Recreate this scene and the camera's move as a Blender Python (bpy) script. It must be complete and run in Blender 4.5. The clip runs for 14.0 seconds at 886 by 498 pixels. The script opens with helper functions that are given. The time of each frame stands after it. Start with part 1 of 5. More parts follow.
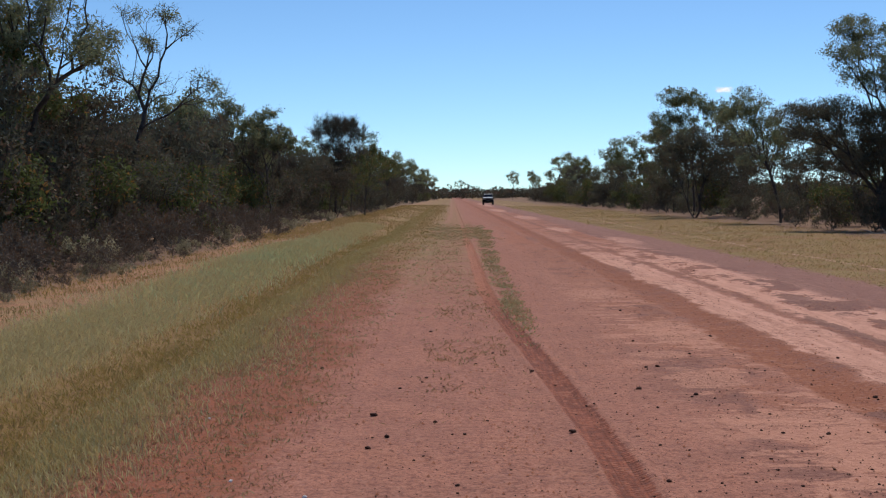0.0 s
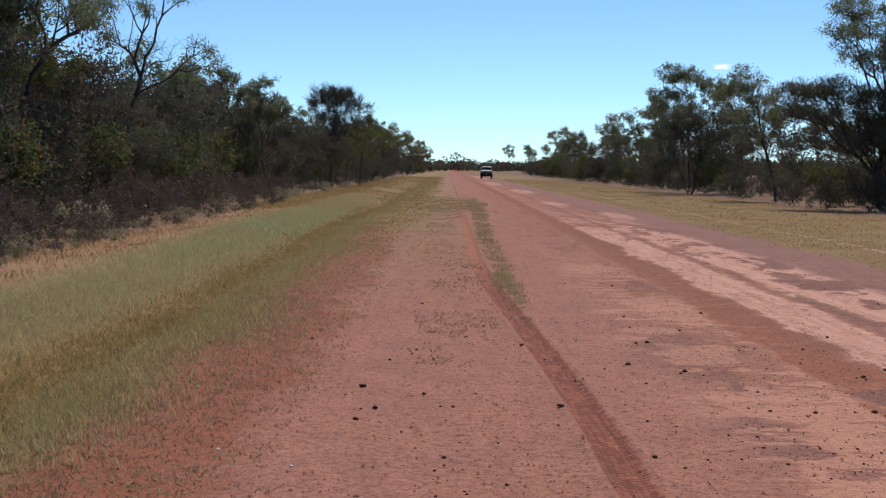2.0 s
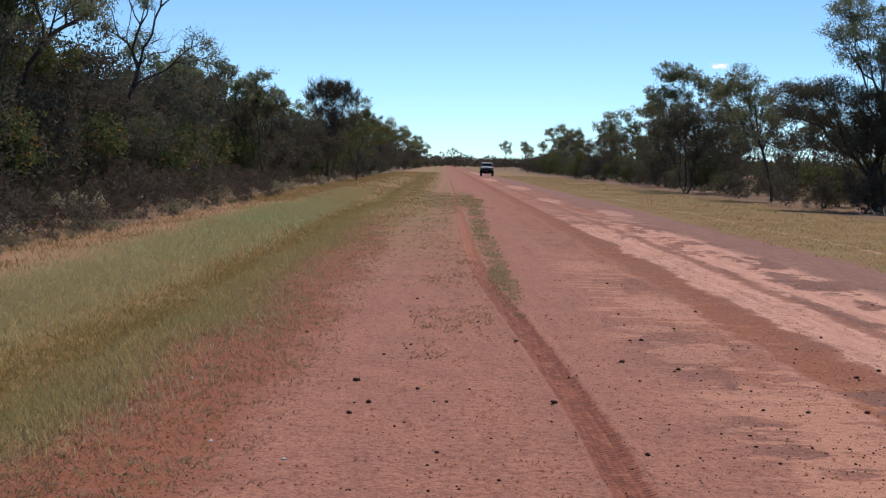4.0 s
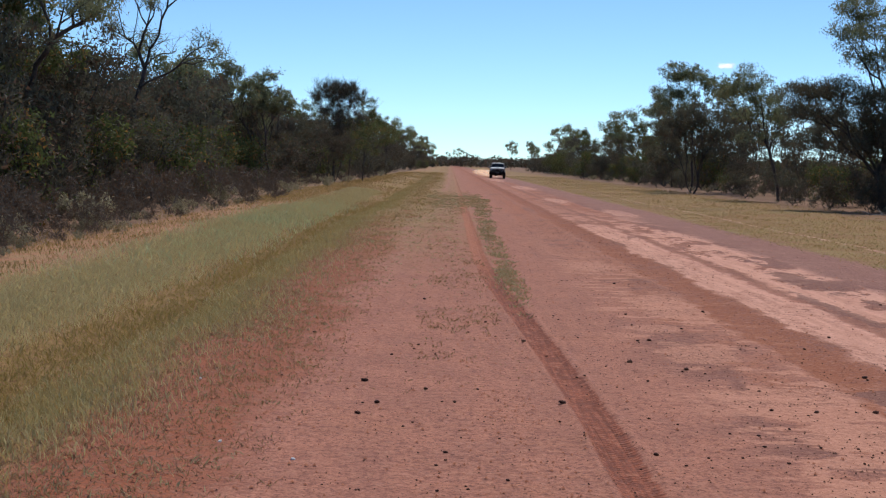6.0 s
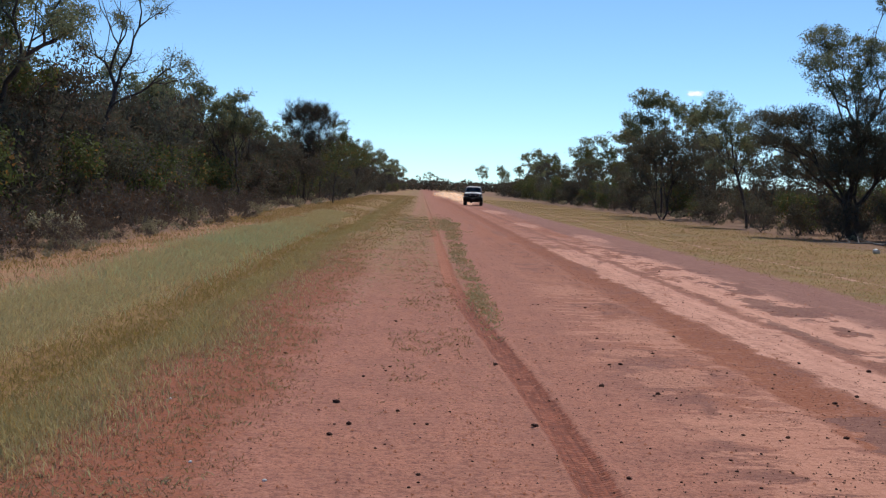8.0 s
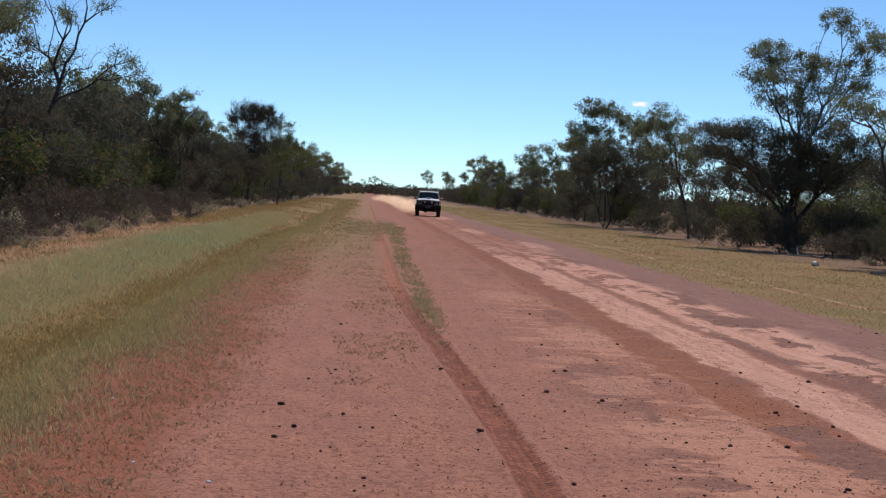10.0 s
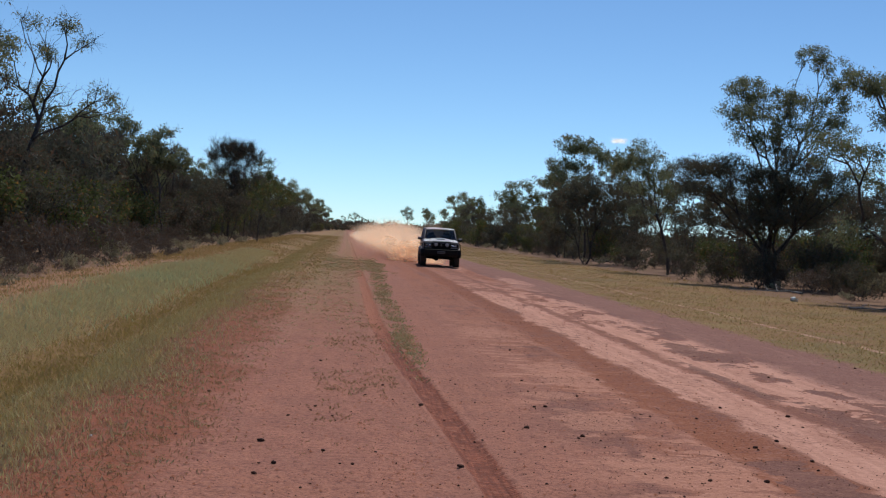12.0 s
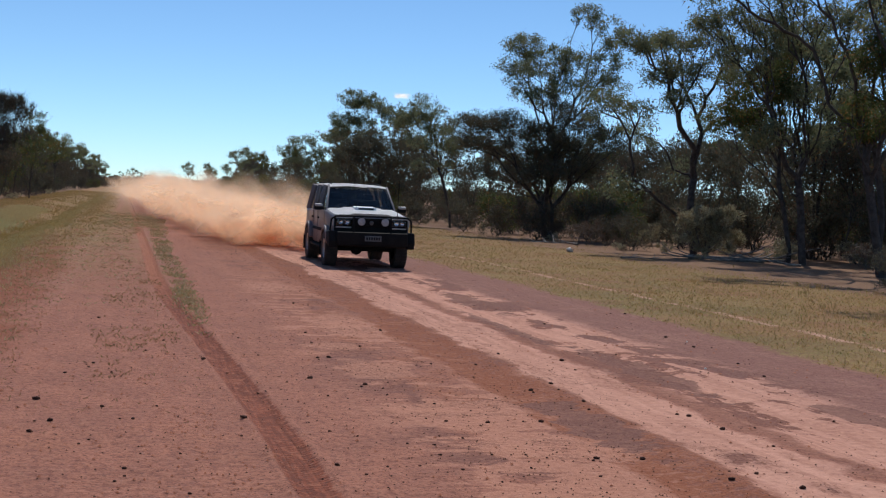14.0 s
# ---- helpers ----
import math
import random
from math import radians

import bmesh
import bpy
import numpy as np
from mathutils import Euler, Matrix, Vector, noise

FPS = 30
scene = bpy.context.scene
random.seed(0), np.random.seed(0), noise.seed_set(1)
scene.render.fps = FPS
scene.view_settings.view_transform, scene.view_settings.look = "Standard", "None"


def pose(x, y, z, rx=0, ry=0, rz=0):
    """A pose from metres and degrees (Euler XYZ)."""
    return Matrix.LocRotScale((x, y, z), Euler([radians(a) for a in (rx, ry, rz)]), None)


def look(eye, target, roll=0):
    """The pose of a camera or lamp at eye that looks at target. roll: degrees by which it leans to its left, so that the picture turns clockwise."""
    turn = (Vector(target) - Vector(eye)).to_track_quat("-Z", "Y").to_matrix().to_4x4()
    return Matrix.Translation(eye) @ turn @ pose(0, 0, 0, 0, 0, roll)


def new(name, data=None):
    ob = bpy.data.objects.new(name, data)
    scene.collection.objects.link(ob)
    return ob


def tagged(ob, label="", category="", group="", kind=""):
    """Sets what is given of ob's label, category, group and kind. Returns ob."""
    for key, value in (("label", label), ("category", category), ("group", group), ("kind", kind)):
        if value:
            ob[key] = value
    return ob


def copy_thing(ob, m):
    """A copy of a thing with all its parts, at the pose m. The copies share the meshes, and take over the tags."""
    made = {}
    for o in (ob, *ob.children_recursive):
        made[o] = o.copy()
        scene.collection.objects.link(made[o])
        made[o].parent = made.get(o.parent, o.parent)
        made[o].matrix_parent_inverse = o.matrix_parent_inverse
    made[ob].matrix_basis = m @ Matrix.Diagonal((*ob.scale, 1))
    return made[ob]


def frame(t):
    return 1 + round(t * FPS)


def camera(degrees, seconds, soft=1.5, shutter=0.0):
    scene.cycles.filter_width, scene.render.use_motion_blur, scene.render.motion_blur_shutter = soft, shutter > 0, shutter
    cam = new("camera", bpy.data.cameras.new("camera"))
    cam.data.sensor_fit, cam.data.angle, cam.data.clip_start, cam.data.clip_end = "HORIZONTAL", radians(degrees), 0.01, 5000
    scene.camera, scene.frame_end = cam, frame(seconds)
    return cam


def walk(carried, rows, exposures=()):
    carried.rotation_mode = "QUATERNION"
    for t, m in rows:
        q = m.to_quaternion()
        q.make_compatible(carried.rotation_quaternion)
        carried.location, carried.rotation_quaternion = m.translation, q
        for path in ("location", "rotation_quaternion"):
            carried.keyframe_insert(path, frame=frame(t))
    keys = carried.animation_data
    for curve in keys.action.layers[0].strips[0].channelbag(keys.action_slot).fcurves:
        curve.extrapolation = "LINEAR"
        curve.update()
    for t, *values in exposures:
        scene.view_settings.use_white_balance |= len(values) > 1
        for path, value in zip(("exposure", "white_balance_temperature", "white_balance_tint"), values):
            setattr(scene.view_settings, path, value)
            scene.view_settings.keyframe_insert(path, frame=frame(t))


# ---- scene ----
# camera: a person stands on the strip and turns with the approaching car
cam = camera(38.44, 14.0, soft=1.2)
PATH = [
    (0.0, 0.001, 0.0, 1.701, 87.583, 0.501, 0.4),
    (0.5, 0.011, 0.022, 1.702, 86.509, 0.867, -0.142),
    (1.0, 0.018, -0.002, 1.708, 85.962, 0.494, -0.047),
    (1.5, 0.018, 0.018, 1.705, 86.235, 0.023, 0.098),
    (2.0, 0.022, 0.009, 1.703, 86.328, -0.588, 0.203),
    (2.5, 0.025, 0.001, 1.7, 86.248, -1.073, 0.135),
    (3.0, 0.023, 0.009, 1.698, 86.153, -1.305, -0.041),
    (5.5, 0.021, 0.003, 1.703, 86.117, -1.396, 0.314),
    (6.0, 0.008, -0.001, 1.7, 86.133, -1.3, 0.326),
    (6.5, -0.003, -0.001, 1.704, 86.524, -1.398, 0.315),
    (7.0, -0.012, -0.001, 1.695, 86.413, -1.548, 0.276),
    (7.5, -0.015, 0.008, 1.695, 86.541, -1.611, 0.104),
    (8.0, -0.025, 0.014, 1.685, 87.233, -2.009, -1.014),
    (8.5, -0.044, 0.019, 1.682, 87.341, -2.825, -2.476),
    (11.0, -0.066, 0.021, 1.673, 88.244, -3.175, -3.693),
    (11.5, -0.065, 0.014, 1.675, 88.917, -3.046, -3.907),
    (12.0, -0.063, -0.002, 1.67, 89.262, -3.168, -4.406),
    (12.5, -0.061, -0.018, 1.669, 89.243, -3.117, -4.864),
    (13.0, -0.052, -0.034, 1.662, 88.656, -3.088, -5.979),
    (13.5, -0.05, -0.058, 1.657, 88.141, -3.164, -8.838),
    (14.0, -0.049, -0.092, 1.64, 87.744, -2.805, -14.122),
]
walk(cam, [(t, pose(*p)) for t, *p in PATH],
     [(t, e) for t, e in ((0.0, -0.21), (1.0, -0.07), (7.5, -0.05), (8.5, -0.09), (11.0, -0.22), (12.5, -0.36), (13.3, -0.32), (14.0, -0.26))])

# sun, sky and exposure
SUN_EL, SUN_AZ = radians(54), radians(16)      # azimuth from +y towards +x
sun = new("sun", bpy.data.lights.new("sun", "SUN"))
sun.data.energy, sun.data.angle, sun.data.color = 3.7, radians(0.53), (1.0, 0.95, 0.88)
sun.matrix_world = look((60, 200, 250), (60 - math.sin(SUN_AZ), 200 - math.cos(SUN_AZ), 250 - math.tan(SUN_EL)))
world = bpy.data.worlds.new("sky")
scene.world = world
world.use_nodes = True
wn = world.node_tree.nodes
sky = wn.new("ShaderNodeTexSky")
sky.sky_type, sky.sun_disc = "NISHITA", False
sky.sun_elevation, sky.sun_rotation = SUN_EL, SUN_AZ
sky.air_density, sky.dust_density, sky.ozone_density = 0.75, 0.0, 1.5
sky.altitude = 1200
clear = wn.new("ShaderNodeVectorMath")           # the clear, dry desert air
clear.operation = "MULTIPLY"
clear.inputs[1].default_value = (0.78, 1.01, 1.17)
world.node_tree.links.new(sky.outputs[0], clear.inputs[0])
world.node_tree.links.new(clear.outputs[0], wn["Background"].inputs[0])
wn["Background"].inputs[1].default_value = 0.119
scene.cycles.transparent_max_bounces = 64
scene.view_settings.exposure = 0.0


# ---------- materials ----------
class Nodes:
    """A thin wrapper that strings shader nodes together."""

    def __init__(self, name):
        self.mat = bpy.data.materials.new(name)
        self.mat.use_nodes = True
        self.t = self.mat.node_tree
        self.t.nodes.clear()
        self.out = self.t.nodes.new("ShaderNodeOutputMaterial")

    def node(self, kind, sets=(), **ins):
        n = self.t.nodes.new("ShaderNode" + kind)
        for k, v in sets:
            if k == "operation":
                n.operation = v
            elif k == "data_type":
                n.data_type = v
            elif k == "interpolation_type":
                n.interpolation_type = v
            elif k == "wave_type":
                n.wave_type = v
            else:
                n.bands_direction = v
        for k, v in ins.items():
            self.put(n.inputs[int(k[1:]) if k[0] == "i" and k[1:].isdigit() else k.replace("_", " ")], v)
        return n

    def put(self, sock, v):
        if isinstance(v, bpy.types.NodeSocket):
            self.t.links.new(v, sock)
        elif isinstance(v, tuple) and len(v) == 3 and sock.type == "RGBA":
            sock.default_value = (*v, 1)
        else:
            sock.default_value = v

    def m(self, op, a, b=0.0, c=0.0):
        return self.node("Math", [("operation", op)], i0=a, i1=b, i2=c).outputs[0]

    def mix(self, f, a, b):
        n = self.node("Mix", [("data_type", "RGBA")])
        self.put(n.inputs[0], f), self.put(n.inputs[6], a), self.put(n.inputs[7], b)
        return n.outputs[2]

    def step(self, v, lo, hi):
        n = self.node("MapRange", [("interpolation_type", "SMOOTHSTEP")], i0=v, i1=lo, i2=hi)
        return n.outputs[0]

    def noise(self, scale, vec=None, detail=3.0, rough=0.55):
        n = self.node("TexNoise", i2=scale, i3=detail, i4=rough)
        if vec is not None:
            self.put(n.inputs[0], vec)
        return n.outputs[0]

    def stretch(self, vec, s):
        return self.node("VectorMath", [("operation", "MULTIPLY")], i0=vec, i1=s).outputs[0]

    def bump(self, h, strength, dist):
        n = self.node("Bump", Strength=strength, Distance=dist, Height=h)
        return n.outputs[0]

    def finish(self, shader):
        self.t.links.new(shader, self.out.inputs[0])
        return self.mat


def surface(name, a, b, scale=4.0, rough=0.7, metal=0.0, bump=0.2, dist=0.01, coat=0.0, fine=None, spec=0.5):
    """A two-tone surface with large stains, fine grain and relief, in object space."""
    n = Nodes(name)
    p = n.node("TexCoord").outputs["Object"]
    big, small = n.noise(scale, p), n.noise(fine or scale * 9, p, 4.0)
    f = n.m("ADD", n.m("MULTIPLY", big, 0.65), n.m("MULTIPLY", small, 0.35))
    col = n.mix(n.step(f, 0.35, 0.65), a, b)
    sh = n.node("BsdfPrincipled", Base_Color=col, Roughness=n.m("MULTIPLY_ADD", small, 0.2, rough - 0.1), Metallic=metal)
    sh.inputs["Coat Weight"].default_value = coat
    sh.inputs["Specular IOR Level"].default_value = spec
    n.put(sh.inputs["Normal"], n.bump(small, bump, dist))
    return n.finish(sh.outputs[0])


def leaf_material(name, a, b, dry, dry_share=0.1, glow=0.35, rough=0.45):
    """Leaves: each one differs, some are dry; light shines through them."""
    n = Nodes(name)
    r = n.node("NewGeometry").outputs["Random Per Island"]
    o = n.node("ObjectInfo").outputs["Random"]
    big = n.noise(0.9, n.node("NewGeometry").outputs["Position"])
    f = n.m("ADD", n.m("MULTIPLY", r, 0.6), n.m("MULTIPLY", n.m("ADD", o, big), 0.25))
    col = n.mix(f, a, b)
    col = n.mix(n.step(n.m("FRACT", n.m("MULTIPLY", r, 7.13)), 1 - dry_share - 0.02, 1 - dry_share + 0.02), col, dry)
    sh = n.node("BsdfPrincipled", Base_Color=col, Roughness=rough)
    sh.inputs["Specular IOR Level"].default_value = 0.3
    tr = n.node("BsdfTranslucent", Color=col)
    mixed = n.node("MixShader", i0=glow, i1=sh.outputs[0], i2=tr.outputs[0])
    return n.finish(mixed.outputs[0])


def ground_material():
    n = Nodes("red_earth_strip")
    pos = n.node("NewGeometry").outputs["Position"]
    xyz = n.node("SeparateXYZ", i0=pos)
    x, y = xyz.outputs[0], xyz.outputs[1]
    n_big, n_mid, n_fine = n.noise(0.22, pos, 2.0), n.noise(1.6, pos, 4.0), n.noise(14.0, pos, 4.0)
    grain = n.noise(70.0, pos, 2.0)
    along = n.noise(1.0, n.stretch(pos, (1.5, 0.16, 1.0)), 5.0, 0.6)
    streak = n.noise(1.0, n.stretch(pos, (7.0, 0.5, 1.0)), 4.0, 0.6)
    cross = n.noise(1.0, n.stretch(pos, (0.8, 2.6, 1.0)), 5.0, 0.65)
    xw = n.m("ADD", x, n.m("ADD", n.m("MULTIPLY", n.m("SUBTRACT", n_big, 0.5), 1.6), n.m("MULTIPLY", n.m("SUBTRACT", n_mid, 0.5), 0.8)))
    # road earth
    road = n.mix(n.step(n.m("ADD", n.m("MULTIPLY", n_mid, 0.6), n.m("MULTIPLY", streak, 0.4)), 0.38, 0.62), (0.345, 0.145, 0.097), (0.42, 0.174, 0.112))
    road = n.mix(n.m("MULTIPLY", n.step(n.m("ADD", n.m("MULTIPLY", cross, 0.5), n.m("MULTIPLY", n_big, 0.5)), 0.53, 0.66), 0.55), road, (0.41, 0.165, 0.092))

    def band(x0, x1, soft, src=xw):
        return n.m("MULTIPLY", n.step(src, x0 - soft, x0 + soft), n.m("SUBTRACT", 1.0, n.step(src, x1 - soft, x1 + soft)))

    # mauve gravel on the far side of the wheel tracks
    road = n.mix(n.m("MULTIPLY", band(5.6, 8.3, 0.3), 0.8), road, (0.255, 0.128, 0.104))
    # dark broken crust and pale wind-blown sand over the wheel tracks
    ragged = n.noise(1.0, n.stretch(pos, (1.1, 0.30, 1.0)), 7.0, 0.64)
    ragged2 = n.noise(1.0, n.stretch(pos, (0.8, 1.3, 1.0)), 7.0, 0.68)
    ragged3 = n.noise(1.0, n.stretch(pos, (0.9, 2.2, 1.0)), 7.0, 0.66)
    both = n.m("ADD", n.m("MULTIPLY", ragged, 0.65), n.m("MULTIPLY", ragged2, 0.35))
    near = n.m("SUBTRACT", 1.0, n.step(y, 7.0, 14.0))
    lift = n.m("MULTIPLY", near, 0.045)
    road = n.mix(n.m("MULTIPLY", band(1.9, 6.4, 0.4, x), n.m("SUBTRACT", 0.65, n.m("MULTIPLY", n.step(both, 0.42, 0.50), 0.8))), road, (0.185, 0.085, 0.066))
    xq = n.m("ADD", x, n.m("ADD", n.m("MULTIPLY", n.m("SUBTRACT", n_mid, 0.5), 0.45), n.m("MULTIPLY", n.m("SUBTRACT", ragged, 0.5), 0.8)))
    pale = n.m("MULTIPLY", band(3.74, 4.56, 0.06, xq), n.step(n.m("SUBTRACT", both, n.m("MULTIPLY", n.step(y, 18.0, 50.0), 0.075)), 0.39, 0.42))
    both_up = n.m("ADD", both, lift)
    pale2 = n.m("MULTIPLY", band(4.75, 6.2, 0.25, xq), n.step(n.m("SUBTRACT", both_up, n.m("MULTIPLY", n.step(y, 18.0, 50.0), 0.03)), 0.475, 0.495))
    pale3 = n.m("MULTIPLY", n.m("MULTIPLY", band(1.85, 3.6, 0.3, xq), n.m("SUBTRACT", 1.0, n.step(y, 15.0, 34.0))), n.step(n.m("ADD", n.m("ADD", n.m("MULTIPLY", ragged3, 0.6), n.m("MULTIPLY", ragged, 0.4)), lift), 0.52, 0.54))
    road = n.mix(n.m("MULTIPLY", pale3, 0.85), road, n.mix(n_fine, (0.45, 0.195, 0.122), (0.57, 0.275, 0.182)))
    sand = n.mix(n.step(n.m("ADD", n.m("MULTIPLY", streak, 0.6), n.m("MULTIPLY", n_fine, 0.4)), 0.35, 0.65), (0.50, 0.24, 0.165), (0.70, 0.37, 0.265))
    thin = n.m("SUBTRACT", 1.0, n.m("MULTIPLY", n.step(y, 30.0, 52.0), 0.88))
    pale, pale2 = n.m("MULTIPLY", pale, thin), n.m("MULTIPLY", pale2, thin)
    ways = n.m("MULTIPLY", band(1.9, 6.0, 0.6, xq), n.m("MULTIPLY", n.step(y, 28.0, 50.0), n.step(n.noise(1.0, n.stretch(pos, (2.6, 0.05, 1.0)), 4.0, 0.6), 0.44, 0.58)))
    road = n.mix(n.m("MULTIPLY", ways, 0.75), road, (0.40, 0.145, 0.08))
    road = n.mix(n.m("MULTIPLY", n.m("MAXIMUM", pale, pale2), 0.88), road, sand)
    rim = n.m("MULTIPLY", band(3.4, 6.2, 0.3, xq), n.m("MULTIPLY", n.step(both_up, 0.452, 0.474), n.m("SUBTRACT", 1.0, n.step(both_up, 0.474, 0.492))))
    road = n.mix(n.m("MULTIPLY", rim, n.m("MULTIPLY", n.step(n_fine, 0.4, 0.55), 0.7)), road, (0.23, 0.085, 0.052))
    # loose red sand in the wheel ruts
    road = n.mix(n.m("MULTIPLY", band(3.12, 3.72, 0.07, xq), n.m("MULTIPLY", n.step(n.m("ADD", n_fine, both), 0.82, 1.05), 0.9)), road, (0.27, 0.085, 0.038))
    road = n.mix(n.m("MULTIPLY", band(4.62, 4.80, 0.05, xq), 0.6), road, (0.26, 0.105, 0.068))
    road = n.mix(n.m("MULTIPLY", band(2.3, 3.35, 0.25, xq), n.m("MULTIPLY", n.step(n.m("ADD", n.m("MULTIPLY", ragged3, 0.5), n.m("MULTIPLY", n_mid, 0.5)), 0.46, 0.54), n.m("MULTIPLY", n.m("SUBTRACT", 1.0, pale3), 0.55))), road, (0.34, 0.12, 0.058))
    # one fresh tyre track near the middle
    tx = n.m("ADD", x, n.m("ADD", n.m("MULTIPLY", n.step(y, 5.5, 24.0), 0.50), n.m("MULTIPLY", n.m("SUBTRACT", n.noise(0.8, pos, 2.0), 0.5), 0.07)))
    trk = n.m("MULTIPLY", band(0.945, 1.19, 0.015, n.m("ADD", tx, n.m("MULTIPLY", n.m("SUBTRACT", n_fine, 0.5), 0.06))), n.m("SUBTRACT", 1.0, n.m("MULTIPLY", n.step(y, 50.0, 80.0), 0.8)))
    ribs = n.noise(1.0, n.stretch(pos, (34.0, 1.3, 1.0)), 2.0)
    road = n.mix(n.m("MULTIPLY", trk, n.m("MULTIPLY_ADD", n_mid, 0.3, 0.75)), road, n.mix(n.step(n.m("ADD", n.m("MULTIPLY", n_fine, 0.4), n.m("MULTIPLY", ribs, 0.6)), 0.42, 0.58), (0.185, 0.049, 0.026), (0.31, 0.09, 0.047)))
    road = n.mix(n.m("MULTIPLY", n.m("MULTIPLY", trk, n.step(y, 17.0, 25.0)), 0.75), road, (0.44, 0.155, 0.085))
    # single crusts and drifts that keep their place
    fray = n.m("ADD", n.m("MULTIPLY", n.m("SUBTRACT", ragged3, 0.5), 2.6), n.m("MULTIPLY", n.m("SUBTRACT", n_fine, 0.5), 0.5))

    def spot(cx, cy, rx, ry):
        u = n.m("DIVIDE", n.m("SUBTRACT", x, cx), rx)
        v = n.m("DIVIDE", n.m("SUBTRACT", y, cy), ry)
        d = n.m("SQRT", n.m("ADD", n.m("MULTIPLY", u, u), n.m("MULTIPLY", v, v)))
        return n.m("SUBTRACT", 1.0, n.step(n.m("ADD", d, fray), 0.86, 0.98))

    for cx, cy, rx, ry in ((2.45, 21.7, 0.5, 1.0), (2.72, 15.6, 0.42, 1.5), (2.3, 11.7, 0.35, 0.7), (2.55, 9.4, 0.6, 0.45), (2.9, 8.0, 0.7, 0.4), (2.2, 13.4, 0.3, 0.4)):
        road = n.mix(n.m("MULTIPLY", spot(cx, cy, rx, ry), 0.8), road, n.mix(n_fine, (0.45, 0.195, 0.122), (0.57, 0.275, 0.182)))
    for cx, cy, rx, ry in ((5.12, 11.9, 0.26, 2.1), (3.45, 8.9, 0.3, 1.1), (5.95, 9.2, 0.25, 0.6), (4.85, 15.6, 0.16, 2.2), (5.5, 19.5, 0.3, 2.0)):
        road = n.mix(n.m("MULTIPLY", spot(cx, cy, rx, ry), 0.85), road, n.mix(n_fine, (0.18, 0.085, 0.065), (0.25, 0.115, 0.085)))
    for cx, cy, rx, ry in ((5.5, 95.0, 0.8, 9.0), (5.0, 140.0, 0.8, 16.0), (5.7, 225.0, 0.9, 45.0), (5.2, 62.0, 0.5, 5.0), (6.3, 47.0, 0.5, 4.0)):
        road = n.mix(n.m("MULTIPLY", spot(cx, cy, rx, ry), 0.8), road, sand)
    # a worn line on the other wheel's way
    worn2 = n.m("MULTIPLY", band(-1.1, -0.82, 0.08, n.m("SUBTRACT", xq, n.m("MULTIPLY", n.step(y, 28.0, 115.0), 0.9))), n.step(y, 15.0, 20.0))
    # dry weeds mat the middle further off
    mid = n.m("MULTIPLY", n.m("MULTIPLY", band(-2.6, 0.70, 0.5), n.step(y, 14.0, 44.0)), n.step(n_mid, 0.34, 0.54))
    road = n.mix(n.m("MULTIPLY", mid, 0.75), road, n.mix(n_fine, (0.27, 0.17, 0.075), (0.34, 0.235, 0.095)))
    road = n.mix(n.m("MULTIPLY", worn2, n.m("MULTIPLY_ADD", n_mid, 0.5, 0.35)), road, (0.43, 0.20, 0.135))
    road = n.mix(n.m("MULTIPLY", n.m("MULTIPLY", trk, n.step(y, 17.0, 25.0)), 0.7), road, (0.46, 0.165, 0.092))
    worn = n.m("MULTIPLY", band(6.2, 8.0, 0.3), n.step(n.m("ADD", n.m("MULTIPLY", streak, 0.5), n.m("MULTIPLY", cross, 0.5)), 0.5, 0.6))
    road = n.mix(n.m("MULTIPLY", worn, 0.45), road, (0.42, 0.22, 0.165))
    # red bare edge, which grows over with straw further off; ditch, bank, bare slope and litter under the scrub
    col = n.mix(band(-3.2, -1.25, 0.3), road, n.mix(n.step(n_fine, 0.4, 0.62), (0.345, 0.105, 0.048), (0.25, 0.092, 0.05)))
    over = n.m("MULTIPLY", band(-3.4, -0.55, 0.35), n.m("MULTIPLY", n.step(y, 17.0, 42.0), n.step(n.m("ADD", n.m("MULTIPLY", n.noise(0.6, pos, 5.0, 0.6), 0.7), n.m("MULTIPLY", n_fine, 0.3)), 0.36, 0.52)))
    col = n.mix(n.m("MULTIPLY", over, 0.85), col, n.mix(n_mid, (0.235, 0.165, 0.062), (0.33, 0.225, 0.092)))
    col = n.mix(n.m("SUBTRACT", 1.0, n.step(xw, -2.9, -2.2)), col, n.mix(n_mid, (0.27, 0.19, 0.07), (0.35, 0.25, 0.10)))
    col = n.mix(n.m("MULTIPLY", band(-4.0, -2.95, 0.25, xq), n.m("SUBTRACT", 1.0, n.step(y, 38.0, 60.0))), col, n.mix(n_mid, (0.215, 0.135, 0.038), (0.27, 0.175, 0.055)))
    col = n.mix(n.m("SUBTRACT", 1.0, n.step(xw, -5.9, -5.2)), col, n.mix(n.step(n_mid, 0.4, 0.62), (0.38, 0.19, 0.095), (0.34, 0.215, 0.10)))
    col = n.mix(n.m("SUBTRACT", 1.0, n.step(xw, -8.2, -7.3)), col, n.mix(n_mid, (0.16, 0.105, 0.07), (0.25, 0.16, 0.095)))
    bare = n.m("MULTIPLY", n.m("MULTIPLY", n.m("SUBTRACT", 1.0, n.step(xw, -3.4, -2.6)), n.step(xw, -7.0, -6.0)), n.m("MULTIPLY", n.step(y, 48.0, 60.0), n.step(n.noise(0.33, pos, 5.0, 0.62), 0.47, 0.58)))
    col = n.mix(n.m("MULTIPLY", bare, 0.75), col, (0.36, 0.165, 0.09))
